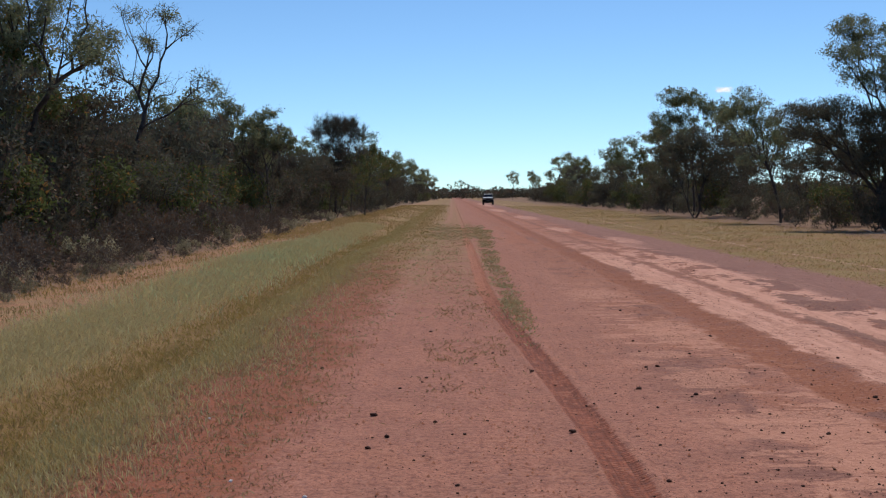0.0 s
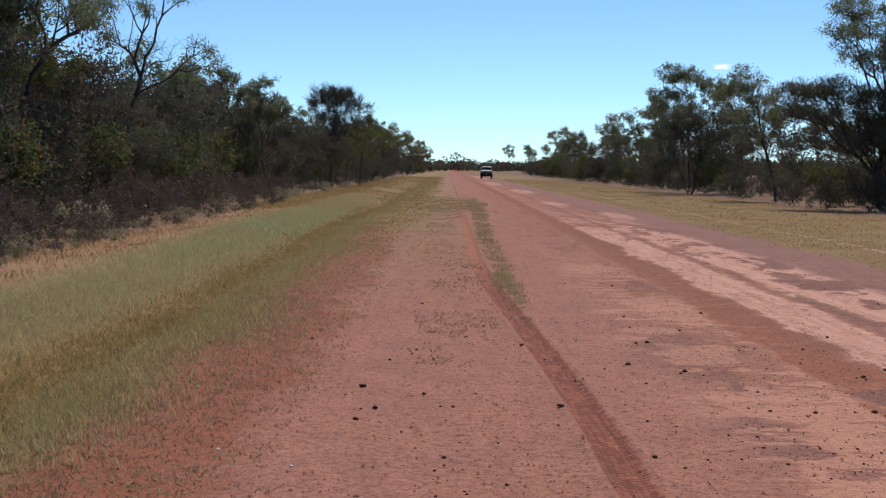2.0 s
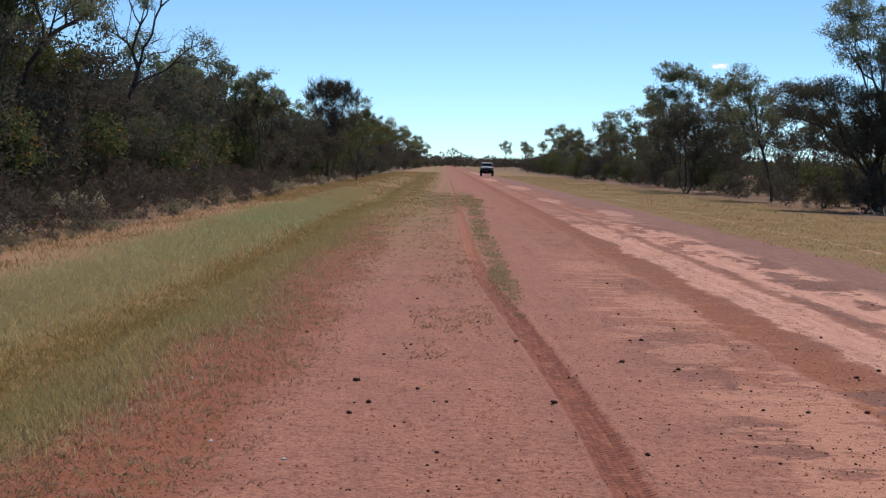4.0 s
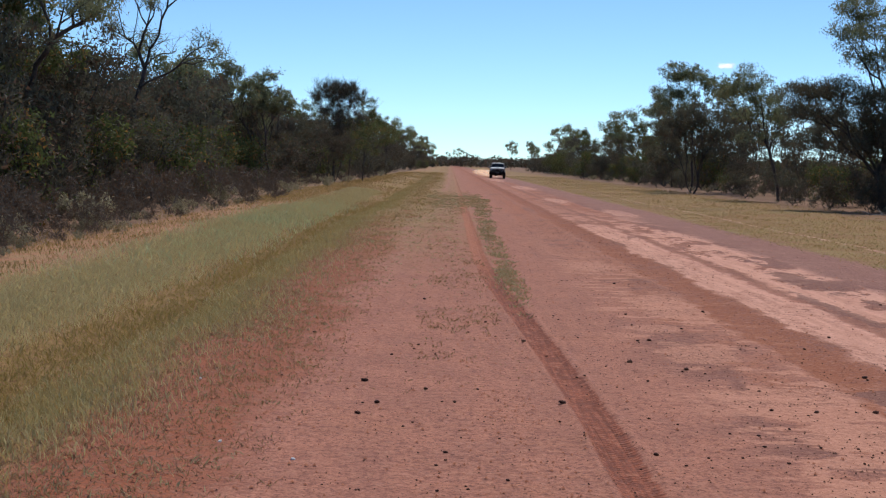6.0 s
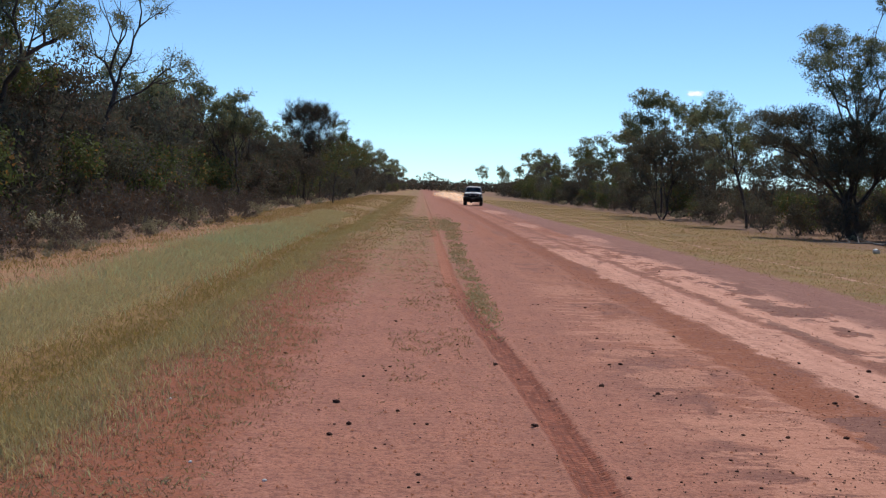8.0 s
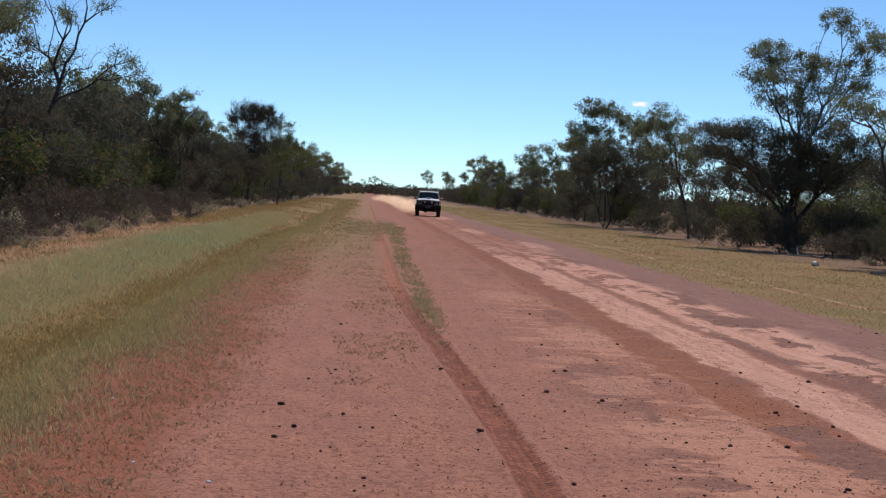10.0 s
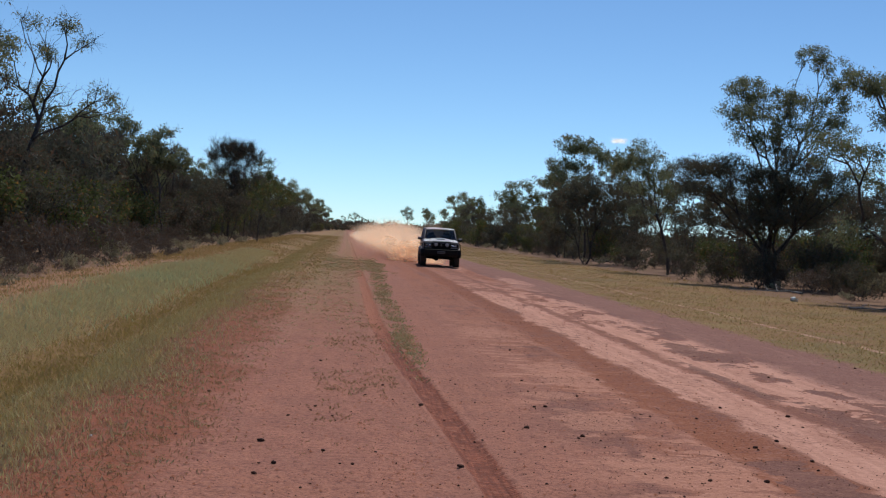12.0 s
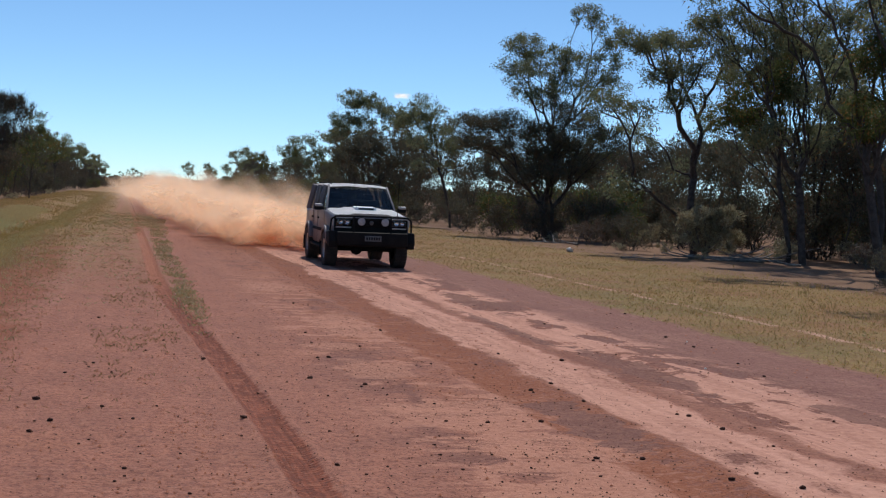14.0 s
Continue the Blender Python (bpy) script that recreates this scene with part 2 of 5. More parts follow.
    tuss = n.m("MULTIPLY", n.m("SUBTRACT", 1.0, n.step(xw, -2.4, -0.8)), n.m("MULTIPLY", n.step(y, 38.0, 70.0), n.step(n.noise(0.5, pos, 5.0, 0.65), 0.42, 0.56)))
    col = n.mix(n.m("MULTIPLY", tuss, 0.6), col, n.mix(n_fine, (0.27, 0.18, 0.075), (0.36, 0.25, 0.11)))
    patchy = n.step(n.noise(0.35, pos, 4.0), 0.42, 0.58)
    verge = n.mix(n.m("ADD", n.m("MULTIPLY", n.step(n_mid, 0.35, 0.65), 0.5), n.m("MULTIPLY", patchy, 0.5)), (0.27, 0.15, 0.058), (0.30, 0.22, 0.08))
    verge = n.mix(n.m("MULTIPLY", n.step(n.noise(0.16, pos, 5.0, 0.65), 0.50, 0.62), 0.7), verge, (0.185, 0.155, 0.05))
    verge = n.mix(n.m("MULTIPLY", n.step(n.noise(0.27, pos, 6.0, 0.7), 0.54, 0.62), 0.6), verge, (0.30, 0.14, 0.075))
    col = n.mix(n.step(n.m("ADD", x, n.m("ADD", n.m("MULTIPLY", n.m("SUBTRACT", n_mid, 0.5), 0.5), n.m("MULTIPLY", n.m("SUBTRACT", n_fine, 0.5), 0.9))), 7.62, 7.84), col, verge)
    col = n.mix(n.m("MULTIPLY", band(9.28, 9.46, 0.04, n.m("ADD", x, n.m("MULTIPLY", n.m("SUBTRACT", n_big, 0.5), 0.6))), n.step(n_mid, 0.42, 0.56)), col, (0.60, 0.36, 0.25))
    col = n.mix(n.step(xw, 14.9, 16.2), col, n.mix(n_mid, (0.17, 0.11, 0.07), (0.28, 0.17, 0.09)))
    # grain and darker grit
    gritty = n.m("SUBTRACT", 1.0, n.m("MULTIPLY", n.m("MAXIMUM", n.m("MAXIMUM", pale, pale2), n.m("MULTIPLY", pale3, 0.7)), 0.85))
    speck = n.node("TexVoronoi", i2=26.0)
    n.put(speck.inputs[0], pos)
    col = n.mix(n.m("MULTIPLY", n.m("SUBTRACT", 1.0, n.step(speck.outputs[0], 0.14, 0.27)), n.m("MULTIPLY", n.m("MULTIPLY", n.step(n_mid, 0.32, 0.56), gritty), 0.9)), col, (0.15, 0.062, 0.045))
    speck2 = n.node("TexVoronoi", i2=11.0)
    n.put(speck2.inputs[0], pos)
    col = n.mix(n.m("MULTIPLY", n.m("SUBTRACT", 1.0, n.step(speck2.outputs[0], 0.10, 0.17)), n.m("MULTIPLY", n.step(n_big, 0.42, 0.6), gritty)), col, (0.13, 0.055, 0.04))
    col = n.mix(n.m("MULTIPLY", n.step(grain, 0.52, 0.68), n.m("MULTIPLY", gritty, 0.45)), col, (0.15, 0.07, 0.05))
    salt = n.noise(38.0, pos, 3.0, 0.7)
    col = n.mix(n.m("MULTIPLY", n.step(salt, 0.51, 0.62), n.m("MULTIPLY", gritty, 0.65)), col, (0.18, 0.072, 0.052))
    col = n.mix(n.m("MULTIPLY", n.m("SUBTRACT", 1.0, n.step(salt, 0.32, 0.46)), 0.18), col, (0.58, 0.29, 0.20))
    col = n.mix(n.m("MULTIPLY", n.m("SUBTRACT", 1.0, n.step(n_fine, 0.36, 0.48)), n.m("MULTIPLY", gritty, 0.42)), col, (0.17, 0.068, 0.05))
    col = n.mix(n.m("MULTIPLY", n.step(n_fine, 0.5, 0.72), 0.18), col, (0.55, 0.29, 0.19))
    # tread marks: slanting bars across the fresh track, and fine relief
    off = n.m("SUBTRACT", tx, 1.065)
    lugs = n.step(n.m("SINE", n.m("MULTIPLY", n.m("ADD", y, n.m("MULTIPLY", n.m("SIGN", off), 0.014)), 118.0)), -0.2, 0.5)
    grooves = n.step(n.m("ABSOLUTE", n.m("SUBTRACT", n.m("ABSOLUTE", off), 0.055)), 0.008, 0.02)
    wave = n.m("MULTIPLY", n.m("MULTIPLY", lugs, grooves), n.step(n_mid, 0.36, 0.58))
    h = n.m("ADD", n.m("MULTIPLY", grain, 0.35), n.m("ADD", n.m("MULTIPLY", n_fine, 0.9), n.m("ADD", n.m("MULTIPLY", n.m("MULTIPLY", wave, trk), 0.7), n.m("MULTIPLY", n.m("MAXIMUM", pale, pale2), 0.5))))
    sh = n.node("BsdfPrincipled", Base_Color=col, Roughness=0.92)
    sh.inputs["Specular IOR Level"].default_value = 0.15
    n.put(sh.inputs["Normal"], n.bump(h, 0.7, 0.03))
    return n.finish(sh.outputs[0])


EARTH = ground_material()
BARK_DARK = surface("dark_bark", (0.035, 0.028, 0.024), (0.085, 0.07, 0.06), 6.0, 0.9, bump=0.6, dist=0.02)
BARK_GREY = surface("grey_bark", (0.09, 0.075, 0.065), (0.20, 0.175, 0.15), 5.0, 0.85, bump=0.5, dist=0.02)
DEAD_WOOD = surface("weathered_dead_wood", (0.10, 0.085, 0.075), (0.27, 0.24, 0.21), 7.0, 0.85, bump=0.5)
STONE_DARK = surface("dark_ironstone", (0.035, 0.017, 0.012), (0.10, 0.045, 0.03), 30.0, 0.9, bump=0.4, spec=0.1)
CLOD = surface("red_clod", (0.24, 0.085, 0.048), (0.40, 0.165, 0.10), 20.0, 0.95, bump=0.3, spec=0.1)
STONE_WHITE = surface("white_quartz", (0.55, 0.52, 0.48), (0.78, 0.75, 0.70), 20.0, 0.6, bump=0.3)
GUM_LEAF = leaf_material("eucalyptus_leaf", (0.115, 0.132, 0.07), (0.245, 0.255, 0.14), (0.30, 0.21, 0.09), 0.07, 0.52, 0.75)
GREEN_LEAF = leaf_material("bright_scrub_leaf", (0.060, 0.079, 0.024), (0.138, 0.156, 0.054), (0.264, 0.144, 0.048), 0.14, 0.42, 0.75)
MULGA_LEAF = leaf_material("mulga_leaf", (0.080, 0.080, 0.054), (0.155, 0.146, 0.096), (0.16, 0.10, 0.058), 0.15, 0.32, 0.85)
OAK_LEAF = leaf_material("she_oak_needle", (0.07, 0.066, 0.05), (0.135, 0.12, 0.09), (0.115, 0.074, 0.054), 0.2, 0.2, 0.8)
SCRUB_LEAF = leaf_material("scrub_leaf", (0.066, 0.061, 0.041), (0.125, 0.112, 0.075), (0.16, 0.10, 0.065), 0.22, 0.28, 0.85)
SALT_LEAF = leaf_material("saltbush_leaf", (0.25, 0.22, 0.13), (0.41, 0.37, 0.235), (0.22, 0.16, 0.10), 0.2, 0.35, 0.8)
DRY_LEAF = leaf_material("dry_twig_leaf", (0.08, 0.062, 0.048), (0.165, 0.13, 0.098), (0.15, 0.09, 0.055), 0.3, 0.25, 0.75)
GRASS_PALE = leaf_material("pale_straw_green_grass", (0.39, 0.32, 0.14), (0.57, 0.48, 0.25), (0.46, 0.33, 0.16), 0.2, 0.4, 0.8)
GRASS_OLIVE = leaf_material("olive_ditch_grass", (0.245, 0.178, 0.05), (0.34, 0.255, 0.085), (0.33, 0.21, 0.075), 0.15, 0.35, 0.8)
GRASS_GREEN = leaf_material("green_grass", (0.31, 0.255, 0.10), (0.47, 0.39, 0.18), (0.46, 0.31, 0.12), 0.25, 0.4, 0.8)
GRASS_BRIGHT = leaf_material("whitish_green_grass", (0.33, 0.34, 0.15), (0.52, 0.52, 0.29), (0.50, 0.40, 0.20), 0.2, 0.4, 0.8)
GRASS_STRAW = leaf_material("straw_grass", (0.32, 0.205, 0.08), (0.45, 0.30, 0.13), (0.25, 0.19, 0.062), 0.3, 0.4, 0.8)
WEED = leaf_material("low_weed_leaf", (0.28, 0.24, 0.12), (0.43, 0.37, 0.19), (0.40, 0.24, 0.12), 0.3, 0.4, 0.8)
WEED_DRY = leaf_material("dry_weed_leaf", (0.28, 0.16, 0.085), (0.42, 0.24, 0.13), (0.28, 0.20, 0.085), 0.25, 0.4, 0.8)


# ---------- ground ----------
def tyre_line(y):
    k = np.clip((y - 5.5) / 18.5, 0, 1)
    return 1.065 - 0.50 * k * k * (3 - 2 * k)


def fold(seed, x, y, scale):
    """Smooth value noise on arrays."""
    r = np.random.RandomState(seed).rand(64, 64)
    u, v = x * scale, y * scale
    i, j = np.floor(u).astype(int), np.floor(v).astype(int)
    a, b = u - i, v - j
    a, b = a * a * (3 - 2 * a), b * b * (3 - 2 * b)
    g = lambda p, q: r[p % 64, q % 64]
    return (g(i, j) * (1 - a) + g(i + 1, j) * a) * (1 - b) + (g(i, j + 1) * (1 - a) + g(i + 1, j + 1) * a) * b - 0.5


def relief(x, y):
    """Height of the ground: a ditch and a bank on one side, wheel ruts, small unevenness."""
    x, y = np.asarray(x, float), np.asarray(y, float)
    near = np.clip((260 - y) / 120, 0, 1)
    h = -0.16 * np.exp(-((x + 3.4) / 0.85) ** 2) * near
    h = h + 0.10 * np.exp(-((x + 5.9) / 1.2) ** 2) * near
    h = h + 0.035 * fold(1, x, y, 0.33) * np.clip(np.abs(x - 4) / 6, 0.15, 1.5)
    h = h + 0.022 * fold(2, x, y, 1.7) * np.clip(np.abs(x - 4) / 5, 0.35, 1) + 0.012 * fold(3, x, y, 5.0)
    d = x - tyre_line(y)
    h = h + (-0.022 * np.exp(-(d / 0.11) ** 4) + 0.014 * np.exp(-((np.abs(d) - 0.155) / 0.035) ** 2)) * near
    for c in (3.34, 5.18):
        d = x - c - 0.1 * fold(5, y * 0 + c, y, 0.2)
        h = h + (-0.02 * np.exp(-(d / 0.22) ** 2) + 0.012 * np.exp(-((np.abs(d) - 0.36) / 0.1) ** 2)) * near
    return h


def sheet(name, xs, ys, zfun, mat):
    X, Y = np.meshgrid(xs, ys)
    Z = zfun(X, Y)
    v = np.stack([X.ravel(), Y.ravel(), Z.ravel()], 1)
    a = (np.arange(len(ys) - 1)[:, None] * len(xs) + np.arange(len(xs) - 1)[None]).ravel()
    f = np.stack([a, a + 1, a + 1 + len(xs), a + len(xs)], 1)
    me = bpy.data.meshes.new(name)
    me.from_pydata(v.tolist(), [], f.tolist())
    me.polygons.foreach_set("use_smooth", [True] * len(f))
    me.materials.append(mat)
    return new(name, me)


gx = np.unique(np.round(np.concatenate([[-4500, -2000, -900, -400, -200, -110, -70, -48, -36, -28], np.arange(-23, -8, 0.5), np.arange(-8, 0.6, 0.09),
                                        np.arange(0.6, 1.3, 0.02), np.arange(1.4, 8.2, 0.09), np.arange(8.4, 24, 0.45), [26, 30, 36, 48, 70, 110, 200, 400, 900, 2000, 4500]]), 4))
gy = np.unique(np.round(np.concatenate([[-3000, -800, -200, -60, -20, -6, 0, 3], 5 * 1.0105 ** np.arange(0, 385), [310, 350, 420, 520, 700, 1000, 1600, 2600, 4800]]), 4))
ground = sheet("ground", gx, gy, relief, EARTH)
tagged(ground, "red earth airstrip with wheel ruts, pale sand and grassy verges", "ground", kind="structure")


def h_at(x, y):
    return float(relief(np.array([x]), np.array([y]))[0])


# ---------- plants ----------
def mesh_of(name, v, f, mat, smooth=False):
    me = bpy.data.meshes.new(name)
    v, f = np.asarray(v, float), np.asarray(f, int)
    me.vertices.add(len(v))
    me.vertices.foreach_set("co", v.ravel())
    k = f.shape[1]
    me.loops.add(f.size)
    me.loops.foreach_set("vertex_index", f.ravel())
    me.polygons.add(len(f))
    me.polygons.foreach_set("loop_start", np.arange(0, f.size, k))
    me.polygons.foreach_set("loop_total", np.full(len(f), k))
    if smooth:
        me.polygons.foreach_set("use_smooth", [True] * len(f))
    me.update(calc_edges=True)
    me.materials.append(mat)
    return me


def unit(a):
    return a / np.maximum(np.linalg.norm(a, axis=1, keepdims=True), 1e-9)


def leaf_blades(p, d, length, width, rng):
    """Slender leaves at p along d, one face each."""
    n = len(p)
    side = unit(np.cross(d, unit(rng.normal(size=(n, 3)))))
    L, W = (length * rng.uniform(0.6, 1.35, n))[:, None], (width * rng.uniform(0.7, 1.3, n))[:, None]
    v = np.stack([p + side * W, p - side * W, p + d * L], 1).reshape(-1, 3)
    return v, np.arange(3 * n).reshape(n, 3)


def tubes(segs, sides=5):
    """Tapered limbs: segs are rows of start, end, and two radii."""
    s = np.array(segs)
    a, b, r0, r1 = s[:, :3], s[:, 3:6], s[:, 6], s[:, 7]
    d = unit(b - a)
    u = unit(np.cross(d, np.where(np.abs(d[:, 2:3]) < 0.9, [[0, 0, 1.0]], [[1.0, 0, 0]])))
    w = np.cross(d, u)
    ang = np.arange(sides) * 2 * np.pi / sides
    ring = np.cos(ang)[None, :, None] * u[:, None] + np.sin(ang)[None, :, None] * w[:, None]
    v = np.concatenate([a[:, None] + ring * r0[:, None, None], b[:, None] + ring * r1[:, None, None]], 1).reshape(-1, 3)
    k = np.arange(sides)
    q = np.stack([k, (k + 1) % sides, (k + 1) % sides + sides, k + sides], 1)
    f = (q[None] + (np.arange(len(s)) * 2 * sides)[:, None, None]).reshape(-1, 4)
    return v, f


def put(ob, x, y, turn=0.0, s=1.0, label="", category="", group="", sz=None):
    ob.matrix_basis = pose(x, y, h_at(x, y), 0, 0, turn) @ Matrix.Diagonal((s, s, sz or s, 1))
    return tagged(ob, label, category, group)


def again(ob, x, y, turn, s, sz=None):
    o = copy_thing(ob, Matrix.Identity(4))
    o.matrix_basis = pose(x, y, h_at(x, y), 0, 0, turn) @ Matrix.Diagonal((s, s, sz or s, 1))
    return o



def grown(name, seed, blobs, bark, leaf, per=100, size=(0.12, 0.026), puff=0.34, flat=0.6, droop=0.4, along=0.3, lift=0.3, fork=0.35, pull=0.8, tip=0.012,
          twigs=3, crook=0.13, deep=1.0, sides=5, limb_name="trunk", stems=1, leaf_share=1.0, foot=0.12, thick=1.0, rich=1.0):
    """A tree grown towards the clumps of its crown: blobs are rows of x, z, half width, half height and number of clumps.
    Each clump is reached by a crooked limb from the nearest older wood; limbs thicken with what they carry."""
    rng = np.random.RandomState(seed)
    C = []
    for x, z, rx, rz, n in blobs:
        n = max(2, int(n * rich))
        mid = np.array([x, rng.uniform(-1, 1) * deep, z])
        C.append(mid + unit(rng.normal(size=(n, 3))) * rng.rand(n, 1) ** 0.4 * np.array([rx, max(rx, 0.6), rz]) * 1.3)
    C = np.concatenate(C)
    top = C[:, 2].max()
    P, par, path, load = [], [], [], []

    def join(p, k):
        P.append(np.asarray(p, float)), par.append(k), load.append(0.0)
        path.append(0.0 if k < 0 else path[k] + float(np.linalg.norm(P[-1] - P[k])))
        return len(P) - 1

    for st in range(stems):
        g = rng.uniform(-1, 1, 2) * foot * (stems > 1)
        k = join((0, 0, -0.12), -1) if not P else 0
        lean = np.array([C[:, 0].mean(), C[:, 1].mean()]) * fork + rng.normal(size=2) * 0.25 * (stems > 1)
        for i in range(1, 5):
            u = i / 4
            k = join((g[0] + lean[0] * u ** 1.5 + rng.normal() * crook * 0.3, g[1] + lean[1] * u ** 1.5 + rng.normal() * crook * 0.3, fork * top * u), k)
    tops = np.array([0, 0, fork * top])
    ends = []
    for c in C[np.argsort(np.linalg.norm(C - tops, axis=1) + rng.rand(len(C)) * 0.6)]:
        Q = np.array(P)
        d = c - Q
        dist = np.linalg.norm(d, axis=1)
        cost = dist + pull * np.array(path) + 0.8 * np.maximum(0, -d[:, 2] + 0.1) + 2.0 * (Q[:, 2] < fork * top * 0.6)
        k = int(np.argmin(cost))
        reach = dist[k]
        n = int(np.clip(round(reach / 0.45), 1, 9))
        p0, off = P[k], rng.normal(size=3) * crook
        for i in range(1, n + 1):
            u = i / n
            off = off * 0.6 + rng.normal(size=3) * crook * 0.55
            q = p0 + (c - p0) * u + off * (u < 1) * min(1, reach)
            q[2] += lift * reach * 0.35 * u * (1 - u) * 2
            k = join(q, k)
        ends.append(k)
        while k >= 0:
            load[k] += 1
            k = par[k]
    r = tip * np.maximum(np.array(load), 0.6) ** 0.5 * thick
    segs = [[*P[par[k]], *P[k], min(r[par[k]], r[k] * 1.5), r[k]] for k in range(len(P)) if par[k] >= 0 and load[k] > 0]
    for k in ends:
        for i in range(twigs):
            d = unit(rng.normal(size=(1, 3)) + [[0, 0, 0.35]])[0] * puff * rng.uniform(0.6, 1.3)
            segs.append([*P[k], *(P[k] + d), tip * 0.6, tip * 0.3])
    segs = np.array(segs)
    ob = new(name)
    big = segs[:, 6] > 0.03
    v, f = tubes(segs[big], sides) if big.any() else (np.zeros((0, 3)), np.zeros((0, 4), int))
    v2, f2 = tubes(segs[~big], 3)
    t = new(limb_name, mesh_of(limb_name, np.concatenate([v, v2]), np.concatenate([f, f2 + len(v)]), bark, True))
    t.parent = ob
    E = np.array([P[k] for k in ends])
    E = E[rng.rand(len(E)) < leaf_share]
    w = rng.rand(len(E)) ** 1.3 + 0.12
    m = int(per * len(E))
    i = rng.choice(len(E), m, p=w / w.sum())
    dirs = unit(rng.normal(size=(m, 3)))
    p = E[i] + dirs * (rng.rand(m, 1) ** 0.55) * puff * rng.uniform(0.7, 1.25, len(E))[i][:, None] * np.array([1, 1, flat])
    p[:, 2] = np.maximum(p[:, 2], 0.03)
    d = unit(dirs * along + unit(rng.normal(size=(m, 3))) + np.array([0, 0, -droop]))
    v, f = leaf_blades(p, d, size[0], size[1], rng)
    c = new("crown", mesh_of("crown", v, f, leaf))
    c.parent = ob
    return ob


G_TREE = "eucalypts along the strip"
L_GUM = "dark-limbed eucalyptus with clumps of thin grey-green leaves"
L_MUL = "dense dark mulga tree with fine dull leaves"
L_OAK = "brownish she-oak with upright broom-like twigs"
GUM = dict(bark=BARK_DARK, leaf=GUM_LEAF, per=82, size=(0.135, 0.022), puff=0.40, flat=0.75, droop=0.5, lift=0.3, tip=0.0075, rich=3.0, twigs=3)
MULGA = dict(bark=BARK_DARK, leaf=MULGA_LEAF, per=120, size=(0.17, 0.015), puff=0.46, flat=0.6, rich=2.6, droop=-0.4, along=0.8, lift=0.2, tip=0.007, sides=4)
OAK = dict(bark=BARK_DARK, leaf=OAK_LEAF, per=120, size=(0.30, 0.013), puff=0.30, flat=1.2, droop=-1.2, along=0.4, lift=0.1, tip=0.010, sides=4)

# the tall group on the open side: an eucalypt behind a dark mulga, and its spreading neighbours
put(grown("eucalyptus_tree", 7, [(-2.0, 7.9, 0.9, 0.5, 9), (-1.2, 9.2, 0.9, 0.5, 8), (-0.3, 8.4, 0.9, 0.6, 10), (0.9, 8.8, 0.9, 0.6, 10), (2.0, 10.8, 0.7, 0.5, 6), (3.2, 10.0, 0.7, 0.7, 7), (2.8, 8.4, 1.0, 0.7, 11),
                                 (1.0, 7.4, 1.2, 0.7, 10), (-0.8, 6.9, 1.1, 0.5, 8), (3.3, 7.3, 0.8, 0.5, 7)], fork=0.3, **GUM), 19.6, 58, 0, 1,
    "tall crooked eucalyptus with grey-green clumps over a dark mulga", "tree", G_TREE)
put(grown("mulga_tree", 8, [(-3.6, 5.3, 0.9, 0.3, 9), (-3.7, 4.4, 0.9, 0.3, 8), (-2.3, 5.2, 1.2, 0.5, 15), (-1.4, 4.4, 1.5, 0.8, 24), (0.5, 5.2, 1.4, 0.7, 22), (1.7, 4.2, 1.0, 0.8, 16), (0.2, 3.5, 1.5, 0.6, 18),
                            (-2.9, 2.9, 1.3, 0.2, 5), (2.6, 4.8, 0.6, 0.5, 6), (0.4, 6.2, 0.8, 0.4, 7), (-0.9, 3.0, 1.3, 0.5, 14), (1.4, 3.1, 1.0, 0.5, 11)], fork=0.3, stems=2, foot=0.35, thick=1.2, **{**MULGA, "per": 100, "rich": 2.9, "puff": 0.55}), 19.4, 56.5, 0, 1,
    "broad dark mulga with layered feathery boughs and twin trunks", "tree", "mulga trees")
put(grown("eucalyptus_tree", 9, [(-3.1, 7.7, 0.6, 0.4, 7), (-2.0, 7.7, 0.7, 0.4, 8), (-2.2, 6.7, 0.7, 0.4, 6), (-0.8, 8.0, 0.8, 0.4, 9), (0.4, 7.9, 0.7, 0.6, 9), (-0.4, 6.9, 0.8, 0.5, 8), (1.0, 6.7, 0.6, 0.6, 7),
                                 (-1.2, 5.9, 0.8, 0.4, 6), (-3.0, 5.2, 0.5, 0.3, 4), (-4.4, 5.3, 0.6, 0.4, 5), (-2.1, 4.5, 0.6, 0.4, 4), (0.6, 5.2, 0.6, 0.5, 5), (-0.2, 3.2, 0.5, 0.4, 2), (-3.3, 2.6, 0.7, 0.3, 4)],
          fork=0.2, thick=1.3, crook=0.18, pull=0.6, **{**GUM, "per": 70}), 20.9, 44, 0, 1,
    "spreading low-forked eucalyptus with crooked bare black limbs", "tree", G_TREE)
put(grown("eucalyptus_tree", 10, [(-3.5, 8.2, 0.8, 0.5, 8), (-2.2, 7.8, 0.9, 0.6, 10), (-1.0, 8.6, 0.9, 0.5, 8), (-2.6, 6.7, 0.8, 0.5, 8), (-0.3, 7.4, 0.8, 0.5, 8), (0.7, 8.4, 0.8, 0.5, 8), (-0.4, 5.5, 0.8, 0.5, 6),
                                  (-2.2, 4.2, 0.7, 0.4, 5), (0.1, 4.4, 0.6, 0.5, 4), (-2.1, 9.8, 1.1, 0.7, 10)], fork=0.28, thick=1.15, **GUM), 22.3, 38.5, 0, 1, L_GUM, "tree", G_TREE)
